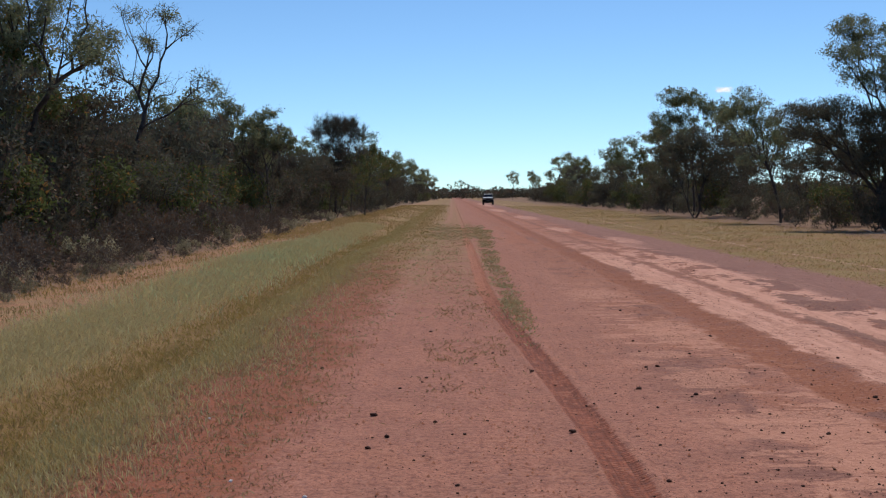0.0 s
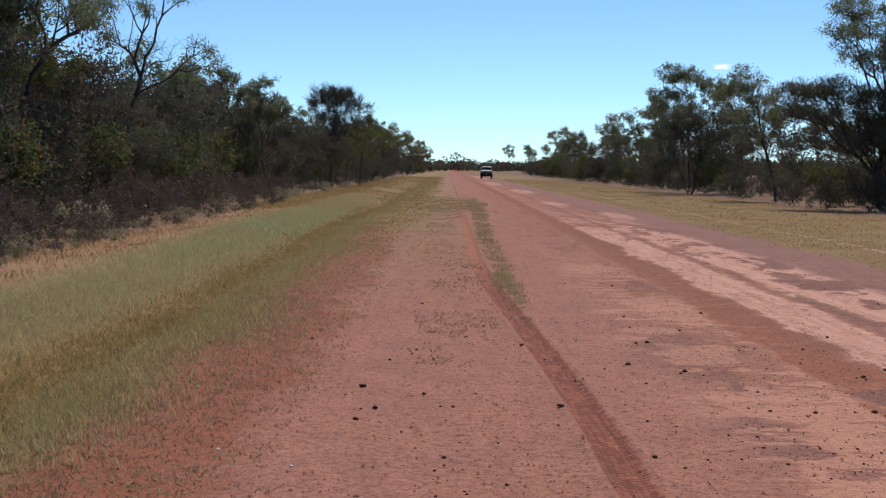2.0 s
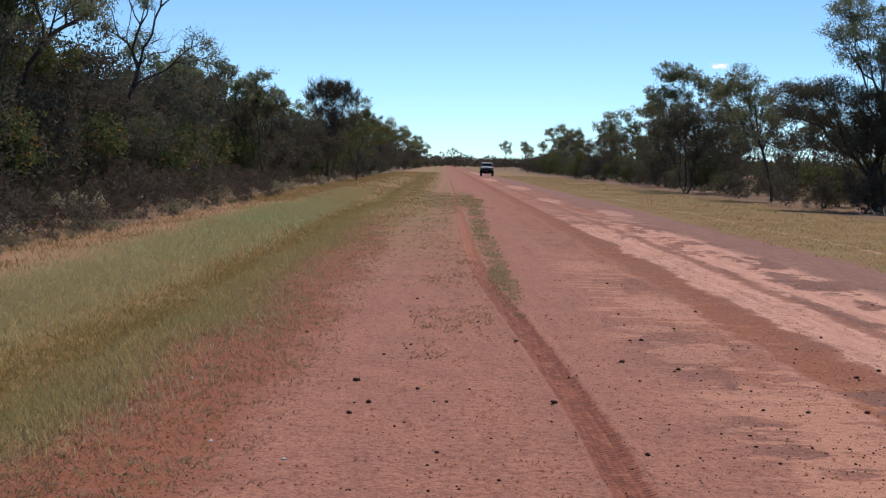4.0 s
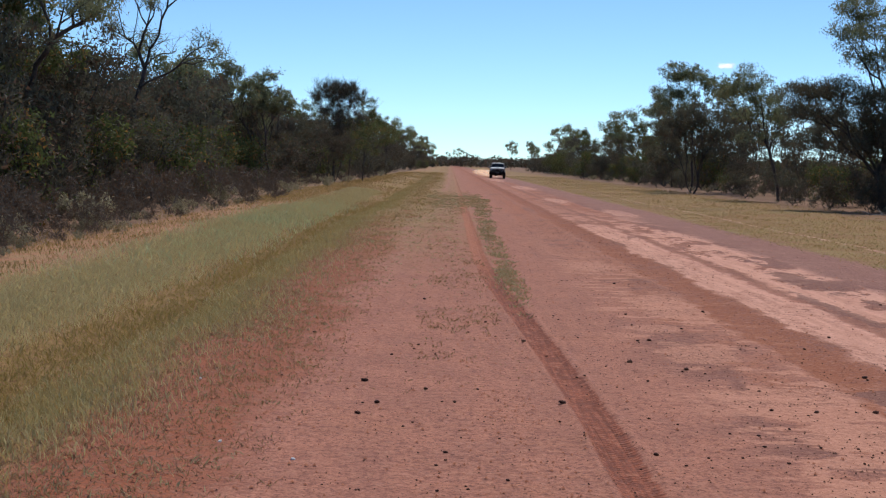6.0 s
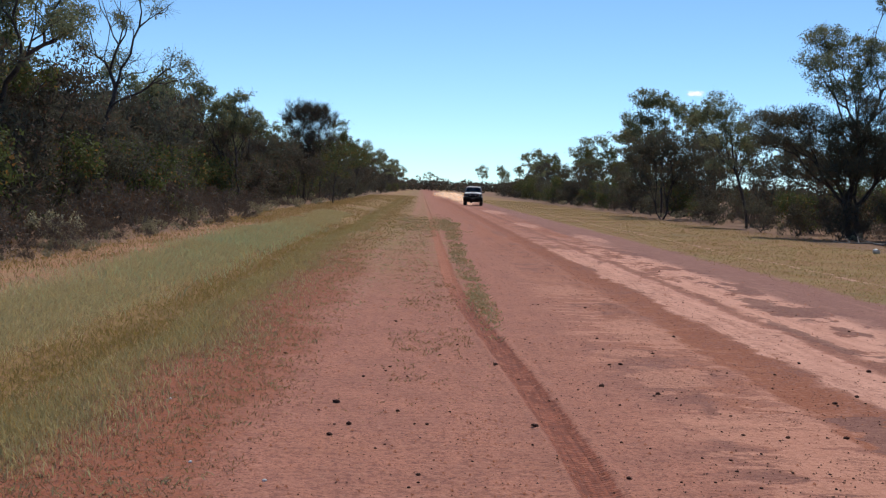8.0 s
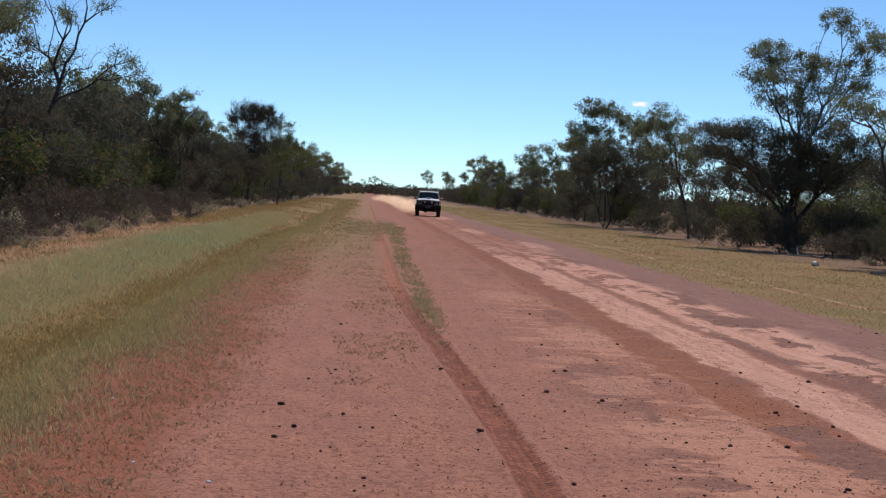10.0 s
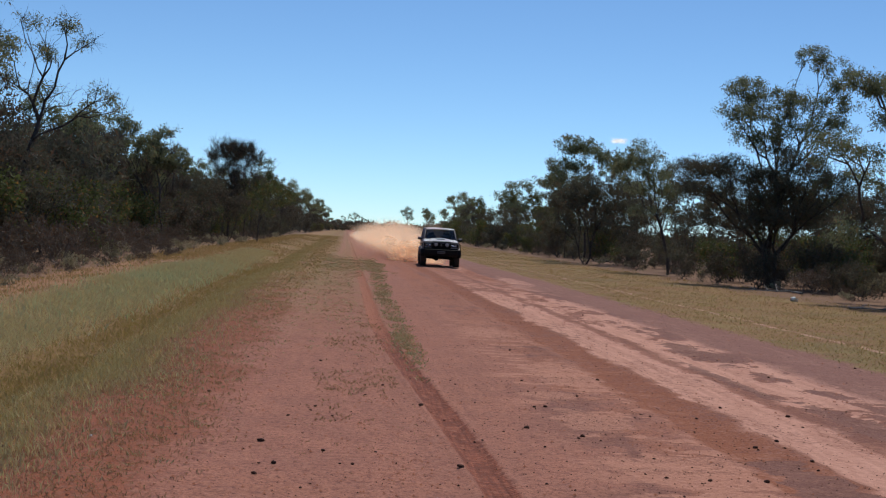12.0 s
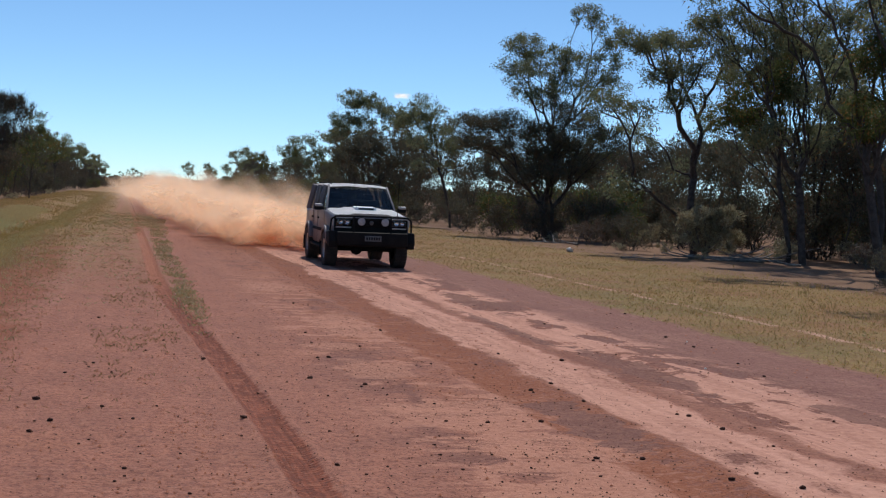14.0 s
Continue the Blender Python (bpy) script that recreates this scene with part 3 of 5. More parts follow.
put(grown("eucalyptus_tree", 11, [(-1.9, 6.0, 1.0, 0.7, 18), (-1.2, 4.9, 0.8, 0.5, 10), (-2.4, 5.0, 0.7, 0.5, 8), (-0.8, 6.6, 0.7, 0.5, 8)], fork=0.3, **{**GUM, "leaf": GREEN_LEAF}), 22.6, 40.0, 0, 1,
    "younger eucalyptus with bright green leaves among dark trunks", "tree", G_TREE)
put(grown("eucalyptus_tree", 12, [(-0.6, 7.1, 0.8, 0.6, 14), (0.2, 6.0, 0.8, 0.6, 14), (-1.1, 6.2, 0.6, 0.5, 8), (-0.3, 4.6, 0.8, 0.5, 10), (-1.2, 4.6, 0.6, 0.5, 6), (-0.2, 8.8, 1.0, 0.7, 14), (1.4, 7.6, 1.0, 0.8, 12),
                                  (-3.2, 8.6, 0.9, 0.5, 9), (-5.2, 8.3, 1.0, 0.4, 9)], fork=0.34, thick=1.3, stems=2, foot=0.5, **{**GUM, "leaf": GREEN_LEAF, "per": 95}), 21.4, 32.5, 0, 1,
    "tall eucalyptus with bright green leaves and dark forked stems", "tree", G_TREE)
put(grown("eucalyptus_tree", 13, [(-0.5, 8.4, 1.2, 0.6, 14), (0.8, 7.4, 1.0, 0.6, 10), (-1.6, 7.2, 0.9, 0.6, 9), (0.2, 6.1, 1.0, 0.5, 8), (1.6, 5.4, 0.7, 0.4, 5)], fork=0.34, stems=2, foot=0.4, **GUM), 25.8, 44.0, 0, 1.05, L_GUM, "tree", G_TREE)
put(grown("eucalyptus_tree", 14, [(-1.8, 6.8, 0.8, 0.7, 10), (-2.6, 6.0, 0.8, 0.5, 7), (-0.9, 5.7, 0.9, 0.5, 9), (-0.2, 4.7, 0.7, 0.4, 7), (-1.7, 4.9, 1.0, 0.5, 8), (-1.2, 3.6, 1.0, 0.4, 4)], fork=0.38, crook=0.1, **GUM), 18.3, 70.8, 0, 1,
    "slim leaning eucalyptus with a thin dark trunk and open crown", "tree", G_TREE)
put(grown("eucalyptus_tree", 15, [(-1.4, 9.0, 1.0, 0.5, 7), (-0.1, 8.7, 1.3, 0.6, 12), (1.2, 8.2, 1.0, 0.6, 8), (-2.0, 7.4, 1.1, 0.6, 8), (-0.5, 7.2, 1.6, 0.7, 10), (2.5, 7.8, 1.1, 0.6, 8), (-2.9, 6.1, 1.1, 0.6, 7), (3.1, 6.3, 0.9, 0.8, 6)], fork=0.3, **{**GUM, "size": (0.17, 0.036), "puff": 0.48, "rich": 2.4}),
    18.4, 97, 0, 1, L_GUM, "tree", G_TREE)
put(grown("mulga_tree", 16, [(-1.8, 4.7, 1.2, 0.8, 14), (0.0, 5.1, 1.4, 0.9, 20), (1.6, 4.7, 1.3, 0.9, 15), (-1.0, 3.2, 1.7, 0.9, 14), (1.6, 3.0, 1.4, 0.9, 10)], fork=0.25, stems=2, foot=0.5, **{**MULGA, "size": (0.20, 0.024), "puff": 0.55, "rich": 2.0}), 16.8, 88, 0, 1,
    "dense rounded mulga tree with dull brown-green leaves", "tree", "mulga trees")
put(grown("eucalyptus_tree", 17, [(-2.6, 6.3, 1.0, 0.6, 6), (-1.6, 7.4, 1.0, 0.5, 6), (0.1, 7.8, 1.1, 0.6, 8), (1.1, 6.7, 1.1, 0.6, 6), (-0.9, 5.6, 1.6, 0.7, 8)], fork=0.35, **{**GUM, "size": (0.2, 0.05), "puff": 0.65, "per": 80, "rich": 1.2}), 20.6, 150, 0, 1, L_GUM, "tree", G_TREE)
put(grown("eucalyptus_tree", 18, [(-2.3, 9.2, 1.4, 0.9, 7), (0.4, 10.2, 1.4, 0.9, 7), (3.0, 8.7, 1.3, 0.9, 6), (-4.3, 6.3, 1.3, 0.9, 6)], fork=0.35, tip=0.03, **{k: v for k, v in {**GUM, "size": (0.34, 0.1), "puff": 0.9, "per": 60, "rich": 1.0}.items() if k != "tip"}), 27, 300, 0, 1,
    "tall eucalyptus with separate leaf clumps over the far scrub", "tree", G_TREE)

# the closed side: a half-dead eucalypt, a big-limbed one, a she-oak and lesser trees
put(grown("eucalyptus_tree", 21, [(-0.2, 8.2, 0.3, 0.3, 3), (1.8, 8.8, 0.4, 0.3, 5), (2.6, 8.4, 0.4, 0.2, 4), (0.8, 7.9, 0.4, 0.2, 4), (3.2, 6.3, 0.4, 0.3, 5), (-0.5, 6.8, 0.5, 0.3, 5), (1.7, 6.1, 0.6, 0.4, 7), (0.7, 8.6, 0.4, 0.3, 4), (1.4, 7.7, 0.4, 0.3, 4), (0.6, 6.4, 0.5, 0.2, 5),
                                  (3.6, 5.6, 0.6, 0.3, 4)], fork=0.3, pull=0.7, crook=0.10, thick=1.2, leaf_share=0.25, **{**GUM, "per": 110, "puff": 0.5, "tip": 0.009, "rich": 1.8, "twigs": 7}), -13.0, 50, 0, 1,
    "half-dead eucalyptus with bare upper branches and few leaf clumps", "tree", G_TREE)
put(grown("eucalyptus_tree", 22, [(0.2, 7.0, 0.7, 0.3, 6), (1.5, 6.9, 0.8, 0.4, 7), (2.5, 6.3, 0.7, 0.5, 8), (0.8, 6.2, 0.7, 0.3, 4), (2.9, 5.7, 0.5, 0.3, 4), (1.7, 8.1, 1.5, 0.5, 9), (-0.6, 6.4, 1.0, 0.5, 7), (-1.6, 7.4, 1.2, 0.6, 9)], fork=0.28, thick=1.3, crook=0.16, lift=0.5, pull=0.55,
          **{k: v for k, v in GUM.items() if k != "lift"}), -12.9, 36, 0, 1, "old eucalyptus with long thick dark limbs over the scrub", "tree", G_TREE)
put(grown("she_oak_tree", 23, [(-0.9, 7.2, 0.9, 0.8, 26), (0.5, 7.5, 1.0, 0.7, 30), (1.9, 7.1, 0.8, 0.8, 24), (0.3, 5.6, 1.3, 0.8, 30), (0.3, 4.2, 1.2, 0.6, 16)], pull=1.0, crook=0.04, fork=0.22, thick=0.9, **{**OAK, "size": (0.55, 0.016), "puff": 0.40, "per": 62}), -10.1, 110, 0, 1, L_OAK, "tree", "she-oaks")
put(grown("eucalyptus_tree", 24, [(0.1, 6.7, 0.7, 0.5, 5), (-0.2, 4.6, 1.4, 0.9, 13), (1.6, 3.7, 1.2, 1.1, 13), (-1.2, 2.8, 1.8, 1.0, 12)], fork=0.25, **{**GUM, "leaf": GREEN_LEAF, "size": (0.17, 0.034), "puff": 0.6, "rich": 1.3}), -7.4, 108, 0, 1,
    "bushy green eucalyptus at the edge of the scrub", "tree", G_TREE)
put(grown("eucalyptus_tree", 25, [(0.2, 6.9, 0.6, 0.3, 4), (-0.6, 6.2, 0.8, 0.4, 8), (0.9, 5.3, 0.9, 0.6, 10), (-0.3, 5.2, 1.1, 0.6, 10), (-2.2, 7.1, 0.9, 0.5, 7), (-2.7, 6.2, 0.9, 0.6, 8), (-1.2, 4.3, 1.4, 0.6, 10)], fork=0.3, stems=2, foot=0.6, **{**GUM, "size": (0.15, 0.03)}), -11.6, 78, 0, 1, L_GUM, "tree", G_TREE)

put(grown("eucalyptus_tree", 26, [(-2.6, 8.4, 1.2, 0.6, 14), (-1.0, 7.6, 1.0, 0.6, 12), (0.5, 8.2, 1.2, 0.7, 14), (-0.3, 6.2, 0.8, 0.5, 8), (1.4, 6.4, 0.9, 0.6, 9)], fork=0.34, thick=1.2, **{**GUM, "rich": 2.2}), 17.2, 24.6, 0, 1,
    "leaning eucalyptus that throws its shade on the verge", "tree", G_TREE)

# kinds that repeat
FAR_GUM = {**GUM, "size": (0.20, 0.044), "per": 48, "puff": 0.5, "sides": 4, "twigs": 1, "rich": 1.6, "tip": 0.010}
gums = [put(grown("eucalyptus_tree", 31, [(-1.2, 6.6, 1.0, 0.5, 9), (0.3, 7.4, 1.1, 0.5, 11), (1.5, 6.5, 1.0, 0.5, 9), (-0.6, 5.4, 1.2, 0.5, 9), (1.0, 4.8, 1.0, 0.5, 7)], fork=0.32, **FAR_GUM), -14.6, 95, 0, 0.85, L_GUM, "tree", G_TREE),
        put(grown("eucalyptus_tree", 32, [(-0.6, 7.2, 0.9, 0.6, 10), (0.9, 6.4, 1.0, 0.6, 10), (-1.5, 5.6, 1.0, 0.5, 9), (0.2, 5.0, 1.2, 0.5, 10)], fork=0.3, stems=2, foot=0.4, **{**FAR_GUM, "leaf": GREEN_LEAF}), -14.9, 120, 0, 0.9, "olive-green eucalyptus with several dark stems", "tree", G_TREE),
        put(grown("eucalyptus_tree", 33, [(-1.6, 7.2, 0.8, 0.4, 7), (0.0, 7.9, 0.8, 0.4, 8), (1.8, 7.3, 0.8, 0.4, 7), (0.7, 6.0, 0.9, 0.4, 6), (-1.0, 5.7, 0.8, 0.4, 5)], fork=0.42, **FAR_GUM), 21.4, 240, 0, 1.1, L_GUM, "tree", G_TREE)]
FAR_MULGA = {**MULGA, "size": (0.21, 0.034), "per": 62, "puff": 0.58, "twigs": 1, "rich": 1.1}
mulgas = [put(grown("mulga_tree", 41, [(-1.1, 4.4, 1.2, 0.7, 16), (0.7, 4.9, 1.2, 0.6, 16), (0.0, 3.4, 1.7, 0.8, 20), (-0.3, 2.0, 1.7, 0.8, 14)], fork=0.15, stems=3, foot=0.5, **FAR_MULGA), -13.5, 66, 0, 1, L_MUL, "tree", "mulga trees"),
          put(grown("mulga_tree", 42, [(-0.9, 4.9, 1.0, 0.6, 14), (0.9, 4.3, 1.2, 0.7, 16), (0.0, 3.0, 1.6, 0.9, 20)], fork=0.25, stems=2, foot=0.4, **{**FAR_MULGA, "leaf": SCRUB_LEAF}), 22.5, 120, 0, 1, "grey-brown mulga tree with a dense twiggy crown", "tree", "mulga trees")]
oaks = [put(grown("she_oak_tree", 51, [(-0.8, 5.2, 0.9, 0.8, 12), (0.6, 5.6, 0.9, 0.8, 12), (0.0, 3.8, 1.3, 0.9, 16)], fork=0.2, pull=0.12, crook=0.08, stems=2, **{**OAK, "size": (0.36, 0.022), "per": 70, "twigs": 1}), -12.5, 88, 0, 1, L_OAK, "tree", "she-oaks")]
SCRUB = dict(bark=BARK_DARK, per=40, puff=0.46, flat=0.8, droop=-0.1, along=0.5, tip=0.008, twigs=1, sides=4, limb_name="stem", stems=4, foot=0.4, fork=0.12)
scrubs = [put(grown("scrub_bush", 61 + k, [(-0.7, 2.1, 0.8, 0.6, 14), (0.6, 2.4, 0.8, 0.6, 16), (0.0, 1.4, 1.2, 0.7, 24), (-0.2, 0.7, 1.2, 0.4, 12)], **{**SCRUB, "leaf": (SCRUB_LEAF, GREEN_LEAF, MULGA_LEAF)[k], "size": ((0.16, 0.036), (0.15, 0.04), (0.19, 0.026))[k]}), *xy, 0, 1,
              ("dull grey-brown scrub bush, dense to the ground", "olive-green scrub bush with shiny leaves", "dark dense acacia bush at the edge of the wood")[k], "bush", "scrub along the strip")
          for k, xy in enumerate(((-11.2, 34), (-11.5, 40), (-12, 31)))]
LOW = dict(bark=BARK_GREY, along=0.6, stems=5, foot=0.12, fork=0.15, sides=3, limb_name="stem", crook=0.025, deep=0.15)
salts = [put(grown("saltbush", 71, [(-0.15, 0.6, 0.3, 0.2, 9), (0.2, 0.55, 0.3, 0.2, 9), (0.0, 0.3, 0.4, 0.15, 9)], leaf=SALT_LEAF, per=42, size=(0.075, 0.024), puff=0.16, flat=0.9, droop=-0.3, tip=0.0035, twigs=1, **LOW), -8.6, 30, 0, 1,
             "rounded grey-green saltbush on bare earth", "shrub", "low shrubs before the wood"),
         put(grown("saltbush", 72, [(-0.2, 0.75, 0.35, 0.2, 10), (0.25, 0.7, 0.35, 0.25, 10), (0.0, 0.4, 0.45, 0.2, 8)], leaf=DRY_LEAF, per=42, size=(0.08, 0.015), puff=0.17, flat=1.0, droop=-0.7, tip=0.0035, twigs=2, **LOW), -8.4, 25, 0, 1,
             "dry brown twiggy shrub on bare earth", "shrub", "low shrubs before the wood")]
put(grown("saltbush", 75, [(-0.5, 1.2, 0.5, 0.4, 26), (0.5, 1.25, 0.5, 0.4, 26), (0.0, 1.5, 0.6, 0.25, 26), (0.0, 0.7, 0.9, 0.4, 40)], leaf=SALT_LEAF, per=90, size=(0.11, 0.022), puff=0.2, flat=0.9, droop=-0.8, tip=0.007, twigs=2, **{**LOW, "stems": 6, "deep": 0.3}),
    20.6, 42.4, 0, 1.05, "large rounded silver-grey saltbush by fallen branches", "shrub", "low shrubs before the wood")

rng = np.random.RandomState(5)


def row(pool, count, xa, xb, ya, yb, smin, smax, power=1.0, keepout=(), bend=0.0):
    """Scatters copies over a stretch, denser at its near end; bend shifts the far ones across."""
    for k in range(count):
        u = ((k + rng.rand()) / count) ** power
        y = ya * (yb / ya) ** u
        x = rng.uniform(xa, xb) + bend * max(0, (y - 200) / 300)
        if any((x - a) ** 2 + (y - b) ** 2 < c * c for a, b, c in keepout):
            continue
        s = rng.uniform(smin, smax)
        again(pool[rng.randint(len(pool))], x, y, rng.uniform(0, 360), s, s * rng.uniform(0.9, 1.15))


# left-hand wood: a dense wall of scrub with trees over it
row(scrubs, 66, -14.0, -10.4, 22, 240, 0.7, 1.1)
row(scrubs, 50, -20, -13, 24, 200, 1.2, 1.6)
row(mulgas, 18, -17, -12, 26, 60, 0.75, 0.95)
row(mulgas + oaks, 32, -17, -12, 60, 260, 0.9, 1.1)
row(mulgas, 22, -26, -16, 28, 120, 1.0, 1.2)
row(gums, 16, -20, -13, 60, 300, 0.7, 0.9)
row(gums + oaks + mulgas, 34, -13, -9.5, 150, 480, 0.85, 1.15, bend=4.5)
row(scrubs, 20, -11.5, -9.0, 130, 480, 0.7, 1.0, bend=4.5)
row([salts[1], salts[1], salts[1], salts[0]], 120, -10.8, -7.8, 19, 170, 0.35, 0.8)
row([salts[1]], 20, -10.4, -8.6, 18, 70, 0.9, 1.35)
row([salts[1], salts[0]], 34, -8.4, -7.0, 19, 60, 0.2, 0.4)
# right-hand wood: more open
OPEN = ((19.5, 57, 2.5), (19.0, 41, 2.2), (20.9, 44, 1.6), (18.3, 70.8, 1.5))
row(scrubs, 34, 17.8, 21, 45, 300, 0.4, 0.75, keepout=OPEN)
row(scrubs, 60, 22.5, 36, 36, 260, 0.6, 0.9)
row(mulgas + oaks, 30, 19.5, 30, 76, 300, 0.75, 1.05)
row(gums, 22, 19.5, 32, 105, 330, 0.7, 1.0)
row(mulgas, 16, 24.5, 40, 42, 75, 0.75, 1.0)
row(gums + mulgas, 18, 28, 60, 55, 110, 0.8, 1.0)
row(scrubs, 60, 25, 52, 38, 95, 0.75, 1.1)
row(scrubs, 44, 17.8, 25, 100, 340, 0.8, 1.25)
row(gums, 7, 25.5, 34, 36, 50, 0.8, 1.0)
row(mulgas, 6, 25.5, 33, 34, 46, 0.8, 1.0)
row(salts, 36, 18.0, 21.5, 46, 170, 0.4, 1.0, keepout=OPEN)
row(salts, 14, 17.6, 19.6, 38, 48, 0.2, 0.5, keepout=OPEN)
row(salts, 24, 22, 26, 36, 62, 0.6, 1.2)
again(gums[0], 20.5, 430, 30, 1.2), again(gums[1], 27.5, 430, 70, 1.25), again(gums[2], 3.5, 560, 10, 1.0)
for a, b, c in ((18.0, 54.3, 0.6), (20.4, 54.0, 0.7), (17.0, 57.0, 0.5), (21.9, 55.4, 0.75), (18.0, 60.5, 0.7), (20.8, 60.0, 0.75), (22.4, 57.5, 0.8), (21.6, 53.0, 0.6), (16.9, 62.5, 0.55), (23.4, 50.5, 0.75), (19.6, 63.0, 0.85)):
    again(scrubs[int(b * 2) % 3], a, b, a * 70, c)
again(gums[0], -13.9, 40, 60, 0.95), again(gums[1], -12.6, 35.5, 200, 0.8), again(mulgas[1], -9.3, 101, 20, 0.8), again(mulgas[0], -11.6, 104, 90, 0.95), again(gums[1], -8.9, 114, 40, 0.7)
for a, b, c in ((15.6, 22.4, 0.3), (16.4, 23.6, 0.36), (16.9, 25.2, 0.3)):
    again(scrubs[2], a, b, a * 70, c)


# far woods across the end of the strip
def far_woods():
    r = np.random.RandomState(9)
    P, S = [], []
    for k in range(2400):
        y = r.uniform(330, 620) if k % 3 else r.uniform(545, 620)
        left = r.rand() < 0.35
        if y > 540:
            x = r.uniform(-70, 160)
        else:
            x = r.uniform(-60, -10 - (y - 330) * 0.0) if left else r.uniform(26 + (y - 330) * 0.05, 120)
        h = r.uniform(2.6, 6.2) * (1.3 if r.rand() < 0.12 else 0.9)
        m = 26
        g = np.clip(r.normal(size=(m, 3)), -1.1, 1.1) * np.array([1.6, 1.6, 0.6])
        P.append(np.array([x, y, h * 0.55]) + g * np.array([1, 1, h * 0.42]))
        S.append(np.full(m, 0.5))
    P = np.concatenate(P)
    P[:, 2] = np.maximum(P[:, 2], 0.1)
    d = unit(r.normal(size=P.shape))
    v, f = leaf_blades(P, d, 1.0, 0.42, r)
    ob = new("far_woodland", mesh_of("far_woodland", v, f, SCRUB_LEAF))
    return tagged(ob, "distant dark scrub woodland closing the end of the strip", "woodland", kind="stuff")


far_woods()


# ---------- grass ----------
def blades(name, label, mat, count, xa, xb, ya, yb, height, width, seed, thin=None, power=1.0, flop=0.45, tuft=1, waver=1.0):
    """Single bent blades, two faces each, rooted in the ground."""
    r = np.random.RandomState(seed)
    n = count // tuft
    y = ya * (yb / ya) ** (r.rand(n) ** power)
    x = r.uniform(xa, xb, n)
    if thin is not None:
        k = r.rand(n) < thin(x, y)
        x, y = x[k], y[k]
    x = x + waver * (0.5 * fold(60, x * 0, y, 0.22) + 0.3 * fold(61, x, y, 0.7))      # wavering edges
    x, y = np.repeat(x, tuft), np.repeat(y, tuft)
    if tuft > 1:
        x, y = x + r.normal(size=len(x)) * 0.035, y + r.normal(size=len(x)) * 0.035
    n = len(x)
    z = relief(x, y) - 0.01
    grow = 1 + np.clip(y / 60, 0, 2.5)                 # fewer, broader blades far off
    h = height * r.uniform(0.55, 1.25, n) * (0.8 + 0.8 * (fold(seed, x, y, 0.6) + 0.5) * 0.5)
    a = r.uniform(0, 2 * np.pi, n)
    w = width * grow * r.uniform(0.7, 1.3, n)
    bend = np.stack([r.normal(size=n) * flop - 0.1, r.normal(size=n) * flop, np.zeros(n)], 1)
    p0 = np.stack([x, y, z], 1)
    sd = np.stack([np.cos(a), np.sin(a) * 0.6, np.zeros(n)], 1) * w[:, None]
    p1 = p0 + np.stack([0 * h, 0 * h, h * 0.55], 1) + bend * h[:, None] * 0.3
    p2 = p0 + np.stack([0 * h, 0 * h, h * 0.95], 1) + bend * h[:, None]
    v = np.stack([p0, p1 + sd, p2, p1 - sd], 1).reshape(-1, 3)
    f = np.arange(n * 4).reshape(n, 4)
    ob = new(name, mesh_of(name, v, f, mat))
    return tagged(ob, label, "grass", kind="stuff")


def patch(scale, seed, lo, hi):
    return lambda x, y: np.clip((0.65 * fold(seed, x, y, scale) + 0.35 * fold(seed + 40, x, y, scale * 2.7) + 0.5 - lo) / (hi - lo), 0, 1)


blades("bank_grass", "pale feathery grass on the far side of the ditch", GRASS_PALE, 150000, -6.0, -3.6, 7, 75, 0.13, 0.003, 1, power=0.75, flop=0.7, waver=0.7, thin=lambda x, y: np.clip((-3.75 - x) / 0.5, 0.0, 1) * np.clip((x + 5.9) / 0.9, 0, 1) * patch(0.4, 21, -0.3, 0.5)(x, y))
blades("bank_grass", "whitish green grass where the ditch is damp", GRASS_BRIGHT, 44000, -6.2, -3.5, 16, 62, 0.17, 0.005, 2, waver=0.6, thin=lambda x, y: np.exp(-((y - 36) / 11) ** 2 - ((x + 4.6) / 0.8) ** 2) * patch(0.8, 8, -0.3, 0.6)(x, y))
blades("ditch_grass", "short olive-brown grass in the shallow ditch", GRASS_OLIVE, 60000, -4.7, -2.4, 6, 52, 0.07, 0.0036, 3, flop=0.8, waver=0.6, thin=lambda x, y: np.exp(-((x + 3.4) / 0.55) ** 2))
blades("edge_grass", "thin green-yellow grass along the edge of the red earth", GRASS_GREEN, 54000, -3.15, -1.9, 6, 75, 0.10, 0.003, 4, waver=0.7, thin=lambda x, y: np.clip((-2.0 - x) / 0.6, 0, 1) * np.clip((x + 3.2) / 0.4, 0, 1) * patch(1.2, 9, 0.0, 0.8)(x, y), tuft=3)
blades("edge_grass", "straw-coloured grass along the edge of the red earth", GRASS_PALE, 38000, -3.1, -1.5, 7, 160, 0.08, 0.0035, 5, thin=lambda x, y: np.clip((-1.5 - x) / 1.0, 0, 1) * patch(0.9, 10, 0.0, 0.8)(x, y))
blades("edge_grass", "dull straw grass creeping onto the strip", GRASS_STRAW, 28000, -3.0, -0.3, 22, 230, 0.06, 0.008, 19, thin=lambda x, y: np.clip((y - 22) / 30, 0, 1) * np.clip((-0.3 - x) / 1.2, 0, 1) * patch(0.4, 22, 0.1, 0.7)(x, y), flop=0.9)
blades("bank_grass", "dry straw grass between the ditch and the scrub", GRASS_STRAW, 24000, -8.8, -5.8, 14, 190, 0.08, 0.006, 6, thin=patch(0.5, 11, 0.15, 0.8))
blades("sparse_weeds", "tiny dry weeds scattered over bare red earth", WEED_DRY, 56000, -2.7, -0.7, 5.5, 40, 0.035, 0.0035, 7, thin=lambda x, y: np.clip((-x - 0.8) / 1.5, 0.01, 1), flop=0.9, tuft=4)
